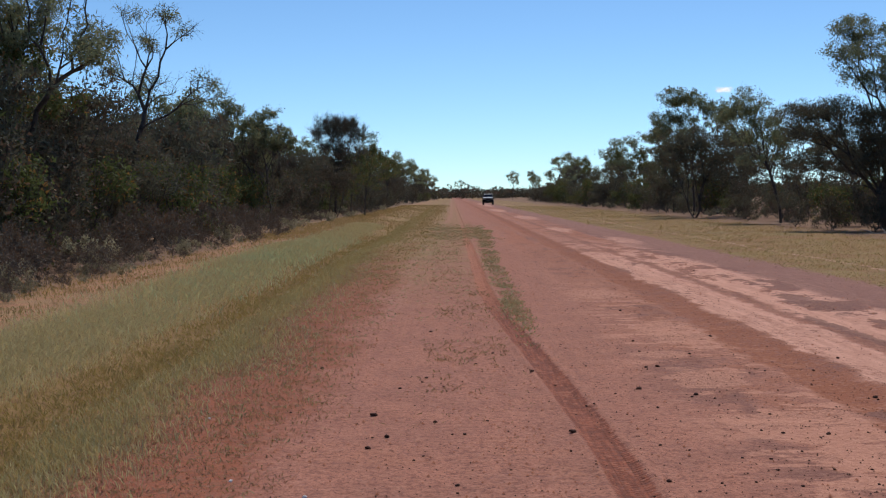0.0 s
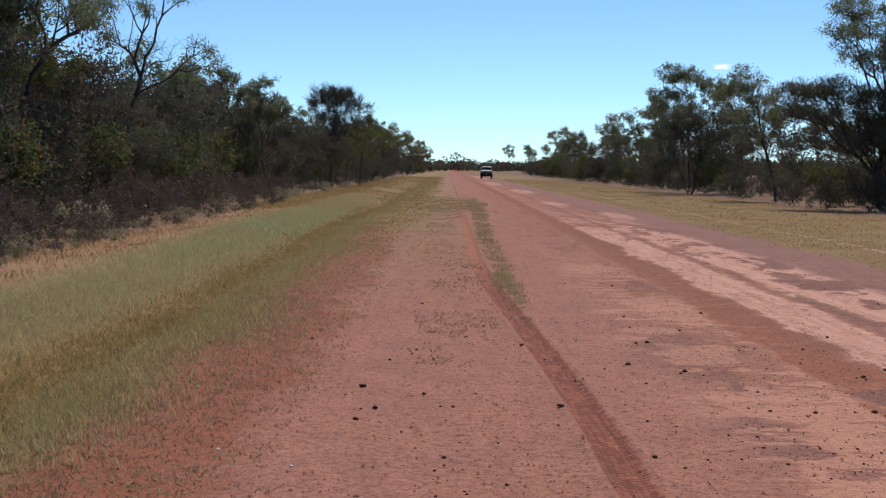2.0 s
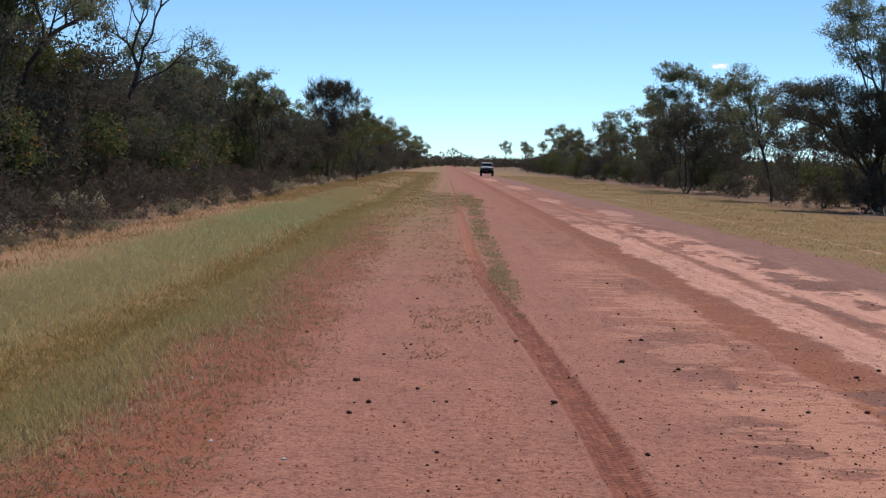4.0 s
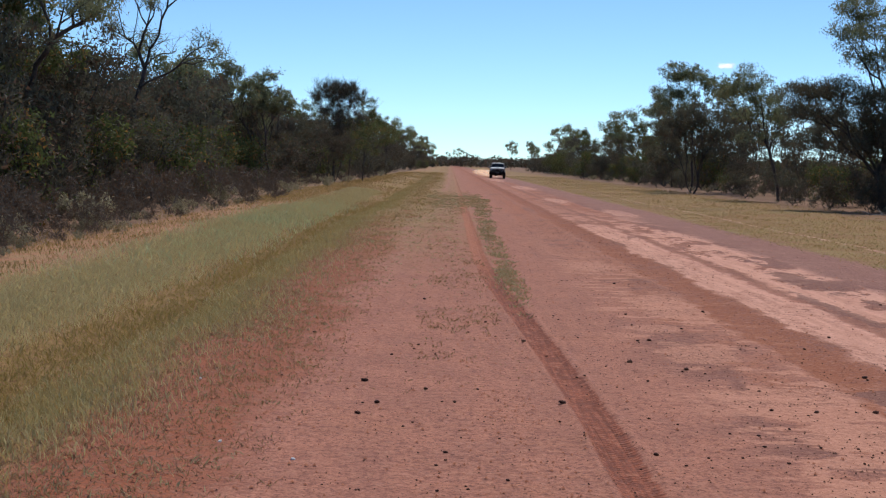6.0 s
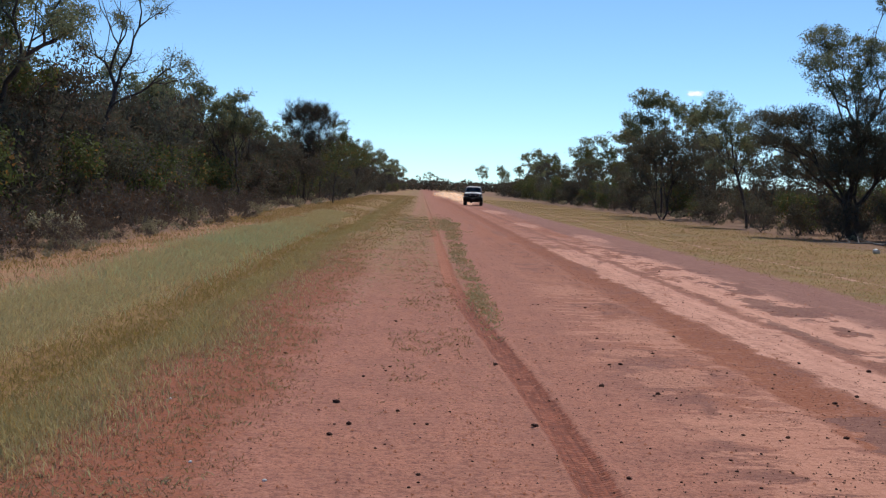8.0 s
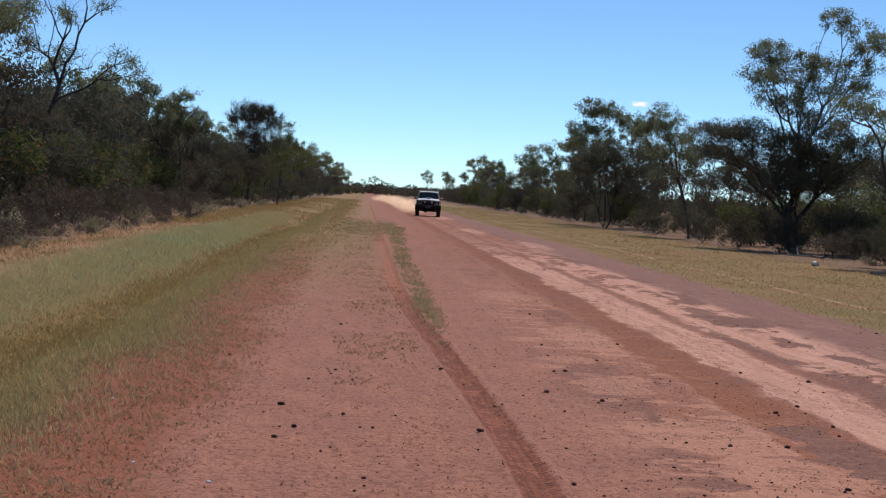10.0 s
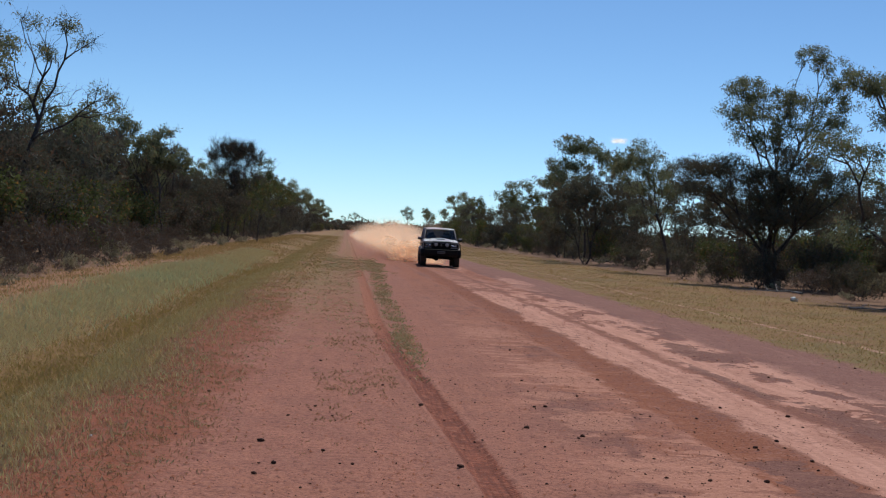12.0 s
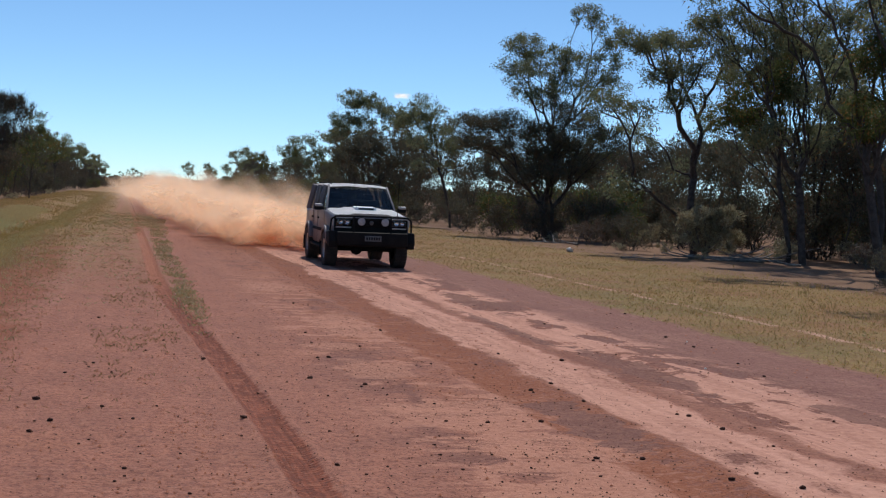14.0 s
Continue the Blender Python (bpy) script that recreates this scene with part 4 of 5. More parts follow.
blades("sparse_weeds", "small low weeds in patches on the strip", WEED_DRY, 14000, -1.4, 0.8, 8, 45, 0.025, 0.004, 8, thin=lambda x, y: np.clip((y - 6) / 14, 0.1, 1) * patch(0.55, 12, 0.4, 1.1)(x, y), flop=1.0, tuft=3)
blades("middle_weeds", "low green weeds along the tyre track", WEED, 34000, 0.55, 1.7, 14.0, 66, 0.05, 0.007, 9, thin=lambda x, y: np.clip((y - 14) / 2, 0, 1) * np.clip(1.25 - np.abs(x - 0.92 - 0.28 * np.clip((y - 18) / 30, 0, 1)) / (0.15 + 0.15 * np.clip((y - 15) / 35, 0, 1)), 0, 1) * patch(0.8, 13, 0.1, 0.75)(x, y), flop=1.1, tuft=3, waver=0.25)
blades("middle_weeds", "low dry weeds in the middle of the strip", WEED, 22000, -1.6, 0.4, 12, 75, 0.035, 0.006, 10, thin=lambda x, y: np.clip((y - 14) / 25, 0, 1) * patch(0.7, 14, 0.2, 1.0)(x, y), flop=1.1, tuft=3)
blades("middle_weeds", "green weeds crossing the strip", WEED, 16000, -0.9, 1.7, 46, 80, 0.05, 0.008, 18, thin=lambda x, y: np.exp(-((y - 60) / 9) ** 2) * patch(0.9, 14, 0.0, 0.7)(x, y), flop=1.0, tuft=3)
blades("verge_grass", "dry yellow grass on the wide verge", GRASS_STRAW, 78000, 7.5, 16.8, 9, 190, 0.05, 0.0055, 11, thin=lambda x, y: patch(0.45, 15, -0.1, 0.6)(x, y) * np.clip((x - 7.4) / 0.9, 0.05, 1), power=0.9, flop=0.8)
blades("verge_grass", "low green-tinged grass on the wide verge", GRASS_GREEN, 26000, 7.7, 16.0, 9, 120, 0.045, 0.0055, 12, thin=patch(0.3, 16, 0.25, 0.8), flop=0.8)
blades("verge_grass", "taller straw tufts on the wide verge", GRASS_STRAW, 8000, 10, 17.8, 15, 120, 0.15, 0.005, 13, thin=patch(0.5, 17, 0.4, 1.0), tuft=6)
blades("sparse_weeds", "dry brown weed clumps beside the tyre track", WEED_DRY, 9000, -0.3, 0.55, 11, 60, 0.04, 0.005, 20, thin=patch(1.1, 23, 0.3, 1.1), flop=1.0, tuft=4)

blades("bank_grass", "dull straw and olive grass over the far bank", GRASS_STRAW, 34000, -8.6, -2.4, 50, 230, 0.10, 0.006, 24, thin=patch(0.3, 25, 0.1, 0.7), flop=0.8)
blades("bank_grass", "olive-brown tussocks over the far bank", GRASS_OLIVE, 9000, -8.2, -1.2, 44, 200, 0.09, 0.007, 26, thin=patch(0.22, 27, 0.3, 0.8), flop=0.8)
blades("sparse_weeds", "small grey-green weeds over the red edge", WEED, 34000, -2.7, -0.9, 5.5, 30, 0.04, 0.004, 28, thin=lambda x, y: np.clip((-x - 0.9) / 1.2, 0, 1) * patch(0.9, 29, 0.3, 0.9)(x, y), flop=0.9, tuft=6)


# ---------- stones and fallen wood ----------
def lump(name, seed, mat, flat=0.6):
    r = np.random.RandomState(seed)
    bm = bmesh.new()
    bmesh.ops.create_icosphere(bm, subdivisions=1, radius=1.0)
    for v in bm.verts:
        v.co *= r.uniform(0.7, 1.15)
        v.co.z *= flat
        v.co.x *= 1.2
    me = bpy.data.meshes.new(name)
    bm.to_mesh(me), bm.free()
    me.materials.append(mat)
    return me


stone_meshes = [lump("stone", 80 + k, STONE_DARK) for k in range(5)]
white_mesh = lump("stone", 90, STONE_WHITE, 0.7)
rs = np.random.RandomState(77)


def stone(x, y, r, me, label):
    o = new("stone", me)
    o.matrix_basis = pose(x, y, h_at(x, y) + r * 0.35, rs.uniform(-12, 12), rs.uniform(-12, 12), rs.uniform(0, 360)) @ Matrix.Scale(r, 4)
    return tagged(o, label, "stone", "loose stones on the strip")


DARK_STONE, PALE_STONE = "dark brown ironstone pebble on the red earth", "white quartz pebble on the red earth"
for x, y, r in ((-0.47, 8.85, 0.026), (-0.58, 8.48, 0.022), (-0.14, 9.47, 0.02), (0.08, 8.95, 0.015), (-0.01, 8.95, 0.011), (0.02, 7.42, 0.015), (0.02, 7.24, 0.01), (0.85, 9.01, 0.028), (1.27, 7.46, 0.02),
                (2.04, 10.65, 0.026), (1.99, 10.55, 0.016), (2.43, 9.71, 0.013), (4.34, 9.29, 0.016), (3.90, 7.14, 0.016), (3.99, 6.73, 0.024), (0.75, 12.13, 0.024), (2.0, 12.41, 0.022), (1.39, 8.51, 0.012)):
    stone(x, y, r, stone_meshes[rs.randint(5)], DARK_STONE)
for x, y, r in ((1.4, 7.18, 0.01), (-0.47, 11.16, 0.018), (-0.25, 11.82, 0.016), (0.36, 6.78, 0.012), (6.81, 15.04, 0.028), (7.51, 18.13, 0.022), (6.32, 11.53, 0.02), (4.49, 12.5, 0.03), (3.5, 10.5, 0.026), (3.74, 9.83, 0.022),
                (3.78, 10.78, 0.024), (3.0, 7.6, 0.02), (2.46, 7.31, 0.012), (2.83, 7.09, 0.012), (2.33, 8.94, 0.014), (2.29, 8.31, 0.012), (5.51, 8.89, 0.014), (2.07, 14.59, 0.02), (0.43, 13.65, 0.018), (-0.73, 9.49, 0.01)):
    stone(x, y, r, stone_meshes[rs.randint(5)], DARK_STONE)
for k in range(300):
    y = 6.3 * (45 / 6.3) ** (rs.rand() ** 1.2)
    x = rs.uniform(-1.9, 7.5) if k % 3 else rs.normal(2.6, 1.6)
    stone(x, y, rs.uniform(0.006, 0.014) * (1 + (rs.rand() < 0.12)), stone_meshes[rs.randint(5)], DARK_STONE)
for x, y in ((-1.35, 7.6), (-1.9, 9.8), (-0.85, 7.15), (6.9, 14.6), (12.9, 27.0), (5.9, 12.0)):
    stone(x, y, 0.014, white_mesh, PALE_STONE)
tagged(stone(15.1, 41.7, 0.16, white_mesh, "whitish rock lying in the verge grass"), group="rocks on the verge")


def gravel(seed, n, mat, label, small, big, xa, xb, mid, wide, deep=40.0):
    """Loose four-cornered crumbs, thicker about one line of the strip."""
    r = np.random.RandomState(seed)
    y = 5.8 * (deep / 5.8) ** (r.rand(n) ** 1.1)
    x = np.where(r.rand(n) < 0.5, r.uniform(xa, xb, n), r.normal(mid, wide, n))
    s = small + big * r.rand(n) ** 3 * (1 + y / 25)
    p = np.stack([x, y, relief(x, y) + s * 0.3], 1)
    o = np.array([[1, 0, 0], [-0.5, 0.87, 0], [-0.5, -0.87, 0], [0, 0, 0.9]])
    a = r.uniform(0, 6.28, n)
    c, q = np.cos(a)[:, None], np.sin(a)[:, None]
    k = np.stack([o[:, 0] * c - o[:, 1] * q, o[:, 0] * q + o[:, 1] * c, np.repeat(o[None, :, 2], n, 0)], 2) * s[:, None, None]
    v = (p[:, None] + k).reshape(-1, 3)
    f = (np.arange(n)[:, None, None] * 4 + np.array([[0, 1, 3], [1, 2, 3], [2, 0, 3]])[None]).reshape(-1, 3)
    return tagged(new("gravel", mesh_of("gravel", v, f, mat)), label, "gravel", kind="stuff")


gravel(4, 13000, STONE_DARK, "fine dark grit scattered over the red earth", 0.0022, 0.006, -2.4, 7.6, 2.8, 1.1)
gravel(5, 4200, CLOD, "small red clods crumbling off the earth", 0.003, 0.011, -2.8, 7.4, -1.5, 0.6, 32.0)
gravel(6, 1500, CLOD, "red clods heaped beside the tyre track", 0.003, 0.009, -0.2, 1.4, 0.45, 0.25, 30.0)


def fallen(seed, x, y, turn, length, r, label):
    """A fallen bough with crooked side branches, lying on the ground."""
    g = np.random.RandomState(seed)
    segs, p, d = [], np.array([0.0, 0, r]), np.array([1.0, 0, 0.02])
    for i in range(7):
        q = p + d * length / 7
        q[2] = max(q[2], r * (1 - i / 9))
        segs.append([*p, *q, r * (1 - i / 8.5), r * (1 - (i + 1) / 8.5)])
        if i in (1, 3, 4, 5):
            b = d + np.array([0.1, g.choice([-0.8, 0.8]), g.uniform(0.05, 0.5)])
            e = q + b * length * 0.16
            segs += [[*q, *e, r * 0.45, r * 0.3], [*e, *(e + (b + g.normal(size=3) * 0.3) * length * 0.1), r * 0.3, r * 0.1]]
        p = q
        d = d + g.normal(size=3) * np.array([0.1, 0.18, 0.05])
    v, f = tubes(segs, 7)
    o = new("fallen_branch", mesh_of("fallen_branch", v, f, DEAD_WOOD, True))
    o.matrix_basis = pose(x, y, h_at(x, y), 0, 0, turn)
    return tagged(o, label, "branch", "fallen wood on the verge")


FALLEN = "grey weathered fallen branch lying in dry grass"
for a in ((1, 18.6, 39.6, 355, 4.2, 0.07), (2, 20.9, 38.6, 170, 3.4, 0.06), (3, 15.6, 38.2, 20, 1.6, 0.035), (4, 22.6, 40.2, 200, 3.0, 0.05), (5, 21.6, 37.4, 150, 2.2, 0.045), (6, 17.9, 48.5, 100, 2.6, 0.05)):
    fallen(*a, FALLEN)


# ---------- the car ----------
def paint_material(name, col, rough=0.28, metal=0.35, coat=0.5, spec=0.5):
    n = Nodes(name)
    p = n.node("TexCoord").outputs["Object"]
    dust = n.m("MULTIPLY", n.noise(2.2, p, 4.0), n.m("SUBTRACT", 1.0, n.step(n.node("SeparateXYZ", i0=p).outputs[2], 0.35, 1.15)))
    c = n.mix(n.m("MULTIPLY", dust, 1.3), col, (0.30, 0.15, 0.095))
    sh = n.node("BsdfPrincipled", Base_Color=c, Metallic=metal, Roughness=n.m("MULTIPLY_ADD", dust, 0.6, rough))
    sh.inputs["Coat Weight"].default_value = coat
    sh.inputs["Specular IOR Level"].default_value = spec
    return n.finish(sh.outputs[0])


# one car paint in two tones: dark for shaded sides, white for sunlit top
PAINT_SHADED = paint_material("dusty_shaded_paint", (0.19, 0.178, 0.19), 0.45, 0.15, 0.1, 0.25)
PAINT_SUNLIT = paint_material("sunlit_paint", (0.95, 0.95, 0.95), 0.55, 0.0, 0.0, 0.08)
BLACK = surface("black_plastic", (0.010, 0.010, 0.011), (0.018, 0.017, 0.016), 3.0, 0.8, bump=0.05, spec=0.12)
RUBBER = surface("dusty_rubber", (0.014, 0.013, 0.013), (0.05, 0.035, 0.028), 5.0, 0.85, bump=0.3)
RIM = surface("silver_rim", (0.32, 0.30, 0.29), (0.46, 0.44, 0.43), 6.0, 0.4, 0.8, 0.05)
CHROME = surface("chrome", (0.62, 0.62, 0.63), (0.72, 0.72, 0.73), 5.0, 0.16, 1.0, 0.02)
SEAT = surface("dark_seat_cloth", (0.03, 0.03, 0.033), (0.06, 0.058, 0.06), 9.0, 0.9)
PLATE = surface("grey_plate", (0.09, 0.09, 0.088), (0.13, 0.13, 0.125), 9.0, 0.5)


def glass_material(name, tint, rough=0.02):
    n = Nodes(name)
    sh = n.node("BsdfPrincipled", Base_Color=tint, Roughness=rough)
    sh.inputs["Transmission Weight"].default_value = 1.0
    sh.inputs["IOR"].default_value = 1.45
    return n.finish(sh.outputs[0])


GLASS = glass_material("tinted_glass", (0.30, 0.33, 0.34))
LENS = glass_material("clear_lens", (0.9, 0.92, 0.93), 0.06)


FROST = surface("frosted_lens", (0.30, 0.30, 0.30), (0.42, 0.42, 0.42), 12.0, 0.3, bump=0.1)


def part(name, bm, mat, parent, label="", smooth=True):
    me = bpy.data.meshes.new(name)
    bmesh.ops.recalc_face_normals(bm, faces=bm.faces)
    bm.to_mesh(me), bm.free()
    me.materials.append(mat)
    if smooth:
        me.polygons.foreach_set("use_smooth", [True] * len(me.polygons))
        me.set_sharp_from_angle(angle=radians(35))
    o = new(name, me)
    o.parent = parent
    return tagged(o, label)


def block(bm, c, s, bevel=0.0, turn=None):
    r = bmesh.ops.create_cube(bm, size=1.0)["verts"]
    for v in r:
        v.co = Vector((v.co.x * s[0], v.co.y * s[1], v.co.z * s[2]))
    if bevel:
        e = list({e for v in r for e in v.link_edges})
        r = list({v for f in bmesh.ops.bevel(bm, geom=e, offset=bevel, segments=2, profile=0.6, affect="EDGES")["faces"] for v in f.verts} | {v for v in r if v.is_valid})
    m = Matrix.Translation(c) @ (turn or Matrix.Identity(4))
    for v in r:
        v.co = m @ v.co
    return bm


def prism(bm, outline, x0, x1, bevel=0.0):
    """An outline of (y, z) pushed from x0 to x1."""
    a = [bm.verts.new((x0, y, z)) for y, z in outline]
    b = [bm.verts.new((x1, y, z)) for y, z in outline]
    n = len(outline)
    fa, fb = bm.faces.new(a), bm.faces.new(b[::-1])
    for i in range(n):
        bm.faces.new((a[i], b[i], b[(i + 1) % n], a[(i + 1) % n]))
    if bevel:
        bmesh.ops.bevel(bm, geom=list(fa.edges) + list(fb.edges), offset=bevel, segments=3, profile=0.5, affect="EDGES")
    return bm


def beam(bm, a, b, w, t):
    a, b = Vector(a), Vector(b)
    d = b - a
    q = d.to_track_quat("Z", "Y").to_matrix().to_4x4()
    return block(bm, (a + b) / 2, (w, t, d.length), min(w, t) * 0.25, q)


def tube(bm, pts, r, sides=8):
    for a, b in zip(pts, pts[1:]):
        a, b = Vector(a), Vector(b)
        d = b - a
        m = Matrix.Translation((a + b) / 2) @ d.to_track_quat("Z", "Y").to_matrix().to_4x4()
        bmesh.ops.create_cone(bm, cap_ends=True, segments=sides, radius1=r, radius2=r, depth=d.length + r, matrix=m)
    return bm


def lathe(bm, outline, n=28):
    """An outline of (x, radius) turned about the x axis."""
    rings = []
    for k in range(n):
        a = 2 * math.pi * k / n
        rings.append([bm.verts.new((x, r * math.cos(a), r * math.sin(a))) for x, r in outline])
    m = len(outline)
    for k in range(n):
        p, q = rings[k], rings[(k + 1) % n]
        for i in range(m - 1):
            bm.faces.new((p[i], p[i + 1], q[i + 1], q[i]))
    return bm


def slab(bm, corners, thick=0.006):
    c = [Vector(p) for p in corners]
    nrm = (c[1] - c[0]).cross(c[2] - c[0]).normalized() * thick
    a = [bm.verts.new(p) for p in c]
    b = [bm.verts.new(p + nrm) for p in c]
    bm.faces.new(a), bm.faces.new(b[::-1])
    for i in range(len(c)):
        bm.faces.new((a[i], b[i], b[(i + 1) % len(c)], a[(i + 1) % len(c)]))
    return bm


WHEEL_R = 0.41


def build_car():
    car = tagged(new("offroad_car"), "dusty silver-white four-wheel drive with black bull bar raising dust", "car")
    arch = lambda cy, r: [(cy + r * math.cos(a), WHEEL_R + r * math.sin(a)) for a in np.linspace(0, math.pi, 13)]
    low = 0.50
    outline = [(2.28, low), (2.33, 0.75), (2.32, 1.10), (2.24, 1.19), (0.98, 1.275), (0.90, 1.235), (-2.36, 1.235), (-2.42, 1.12), (-2.42, 0.55), (-2.30, low)]
    outline += [(y, max(z, low)) for y, z in arch(-1.47, 0.50)[::-1]]
    outline += [(-0.9, low - 0.04), (0.93, low - 0.04)]
    outline += [(y, max(z, low)) for y, z in arch(1.50, 0.50)[::-1]]
    part("body", prism(bmesh.new(), outline, -0.86, 0.86, 0.05), PAINT_SHADED, car)
    # bonnet with a raised middle and a scoop
    bm = bmesh.new()
    rows = []
    for y, z, w in ((2.22, 1.205, 0.78), (1.95, 1.245, 0.80), (1.4, 1.29, 0.81), (0.92, 1.32, 0.81)):
        rows.append([bm.verts.new((w * u, y, z + 0.03 * (abs(u) < 0.62) - 0.035 * (abs(u) > 0.95))) for u in (-1, -0.9, -0.62, -0.5, 0, 0.5, 0.62, 0.9, 1)])
    for a, b in zip(rows, rows[1:]):
        for i in range(8):
            bm.faces.new((a[i], a[i + 1], b[i + 1], b[i]))
    bmesh.ops.solidify(bm, geom=list(bm.faces), thickness=-0.03)
    bonnet = part("bonnet", bm, PAINT_SUNLIT, car)
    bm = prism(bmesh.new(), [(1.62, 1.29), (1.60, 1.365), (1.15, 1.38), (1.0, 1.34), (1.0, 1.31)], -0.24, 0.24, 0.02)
    part("bonnet_scoop", bm, PAINT_SUNLIT, bonnet)
    part("scoop_mouth", block(bmesh.new(), (0, 1.618, 1.332), (0.36, 0.02, 0.035), 0.006), BLACK, bonnet, "black scoop opening")
    # cabin: roof, pillars, panes
    zb, zt, wb, wt = 1.235, 1.84, 0.815, 0.69
    yf0, yf1, yr1, yr0 = 0.95, 0.30, -2.22, -2.40
    bm = bmesh.new()
    rows = []
    for y, dz, dw in ((0.36, -0.035, -0.02), (0.28, 0.0, 0.0), (-0.6, 0.028, 0.01), (-1.6, 0.028, 0.01), (-2.15, 0.005, 0.0), (-2.26, -0.04, -0.02)):
        rows.append([bm.verts.new(((wt + dw) * u, y, zt + dz + 0.035 * (1 - u * u))) for u in (-1.02, -0.93, -0.6, -0.2, 0.2, 0.6, 0.93, 1.02)])
    for a, b in zip(rows, rows[1:]):
        for i in range(7):
            bm.faces.new((a[i], b[i], b[i + 1], a[i + 1]))
    bmesh.ops.solidify(bm, geom=list(bm.faces), thickness=0.05)
    roof = part("roof", bm, PAINT_SUNLIT, car)
    for s in (-1, 1):
        part("roof_rail", tube(bmesh.new(), [(s * 0.60, 0.1, 1.885), (s * 0.61, -0.9, 1.915), (s * 0.60, -2.0, 1.895)], 0.013), BLACK, roof, "black roof rail")
        pil = lambda y0, y1, w, t: beam(bmesh.new(), (s * wb, y0, zb - 0.02), (s * wt, y1, zt), w, t)
        part("pillar", pil(yf0, yf1, 0.045, 0.06), PAINT_SHADED, car)
        for y in (-0.22, -1.15):
            part("pillar", pil(y, y - 0.02, 0.045, 0.11), PAINT_SHADED, car)
        part("pillar", pil(yr0 + 0.04, yr1 + 0.05, 0.07, 0.13), PAINT_SHADED, car)
        X = lambda z: s * (wb + (wt - wb) * (z - zb) / (zt - zb) - 0.012)
        for y00, y01, y10, y11 in ((yf0 - 0.06, yf1 - 0.07, -0.16, -0.18), (-0.28, -0.29, -1.09, -1.11), (-1.21, -1.22, yr0 + 0.11, yr1 + 0.12)):
            part("side_window", slab(bmesh.new(), [(X(zb), y00, zb), (X(zb), y10, zb), (X(zt - 0.04), y11, zt - 0.04), (X(zt - 0.04), y01, zt - 0.04)]), GLASS, car, "tinted side window", False)
        mirror = part("mirror", block(bmesh.new(), (s * 0.99, 0.80, 1.33), (0.20, 0.10, 0.14), 0.03), BLACK, car, "door mirror")
        part("mirror_cap", block(bmesh.new(), (s * 0.99, 0.815, 1.37), (0.19, 0.09, 0.07), 0.03), RIM, mirror, "silver mirror cap")
        part("mirror_arm", beam(bmesh.new(), (s * 0.82, 0.80, 1.27), (s * 0.92, 0.80, 1.31), 0.05, 0.05), BLACK, mirror)
        for y in (0.0, -1.0):
            part("door_handle", block(bmesh.new(), (s * 0.872, y - 0.05, 1.06), (0.03, 0.17, 0.04), 0.01), BLACK, car, "black door handle")
        for y in (0.92, -0.2, -1.02):
            part("door_gap", block(bmesh.new(), (s * 0.861, y, 0.87), (0.006, 0.012, 0.68)), BLACK, car, "dark door gap")
        part("side_trim", block(bmesh.new(), (s * 0.868, 0.0, 0.80), (0.03, 1.85, 0.07), 0.01), BLACK, car, "black rubbing strip")
        part("side_step", block(bmesh.new(), (s * 0.86, 0.02, 0.42), (0.16, 1.85, 0.05), 0.015), BLACK, car, "black side step")
        for cy in (1.50, -1.47):
            bm = bmesh.new()
            pts = [(cy + 0.52 * math.cos(a), WHEEL_R + 0.52 * math.sin(a)) for a in np.linspace(0.3, math.pi - 0.3, 15)]
            ins = [(cy + 0.455 * math.cos(a), WHEEL_R + 0.455 * math.sin(a)) for a in np.linspace(math.pi - 0.3, 0.3, 15)]
            part("wheel_flare", prism(bm, pts + ins, s * 0.80, s * 0.955, 0.018), PAINT_SHADED, car)
            part("mud_flap", block(bmesh.new(), (s * 0.83, cy - 0.53, 0.40), (0.26, 0.02, 0.36), 0.006), BLACK, car, "black mud flap")
        # front lights
        lamp = part("headlight", block(bmesh.new(), (s * 0.62, 2.345, 1.035), (0.36, 0.05, 0.17), 0.02), LENS, car, "wide clear headlight")
        part("backing", block(bmesh.new(), (s * 0.62, 2.332, 1.035), (0.31, 0.02, 0.13), 0.008), SEAT, lamp, "dark lamp backing")
        for dx, rr in ((-0.06, 0.058), (0.075, 0.05)):
            part("reflector", lathe(bmesh.new(), [(0.0, rr), (0.012, rr * 0.92), (0.004, rr * 0.5), (0.0, 0.0)], 18), CHROME, lamp, "round silver reflector").matrix_basis = pose(s * (0.62 + dx), 2.343, 1.035, 0, 0, 90)
        part("indicator", block(bmesh.new(), (s * 0.835, 2.24, 1.035), (0.07, 0.15, 0.17), 0.02), FROST, car, "clear grey corner light")
        part("lower_trim", block(bmesh.new(), (s * 0.62, 2.345, 0.925), (0.34, 0.03, 0.028), 0.008), RIM, car, "bright strip under the headlight")
        spot = part("driving_light", lathe(bmesh.new(), [(-0.07, 0.02), (-0.06, 0.075), (0.03, 0.098), (0.04, 0.086)], 20), BLACK, car, "round driving light on the bull bar")
        spot.matrix_basis = pose(s * 0.265, 2.56, 1.065, 0, 0, 90)
        face = part("lens", lathe(bmesh.new(), [(0.035, 0.088), (0.045, 0.05), (0.05, 0.0)], 20), FROST, spot, "frosted white lens")
        # seats
        for y in (-0.15, -1.05):
            seat = part("seat", block(bmesh.new(), (s * 0.38, y, 0.98), (0.5, 0.5, 0.16), 0.05), SEAT, car)
            part("backrest", block(bmesh.new(), (s * 0.38, y - 0.28, 1.24), (0.5, 0.14, 0.55), 0.05), SEAT, seat)
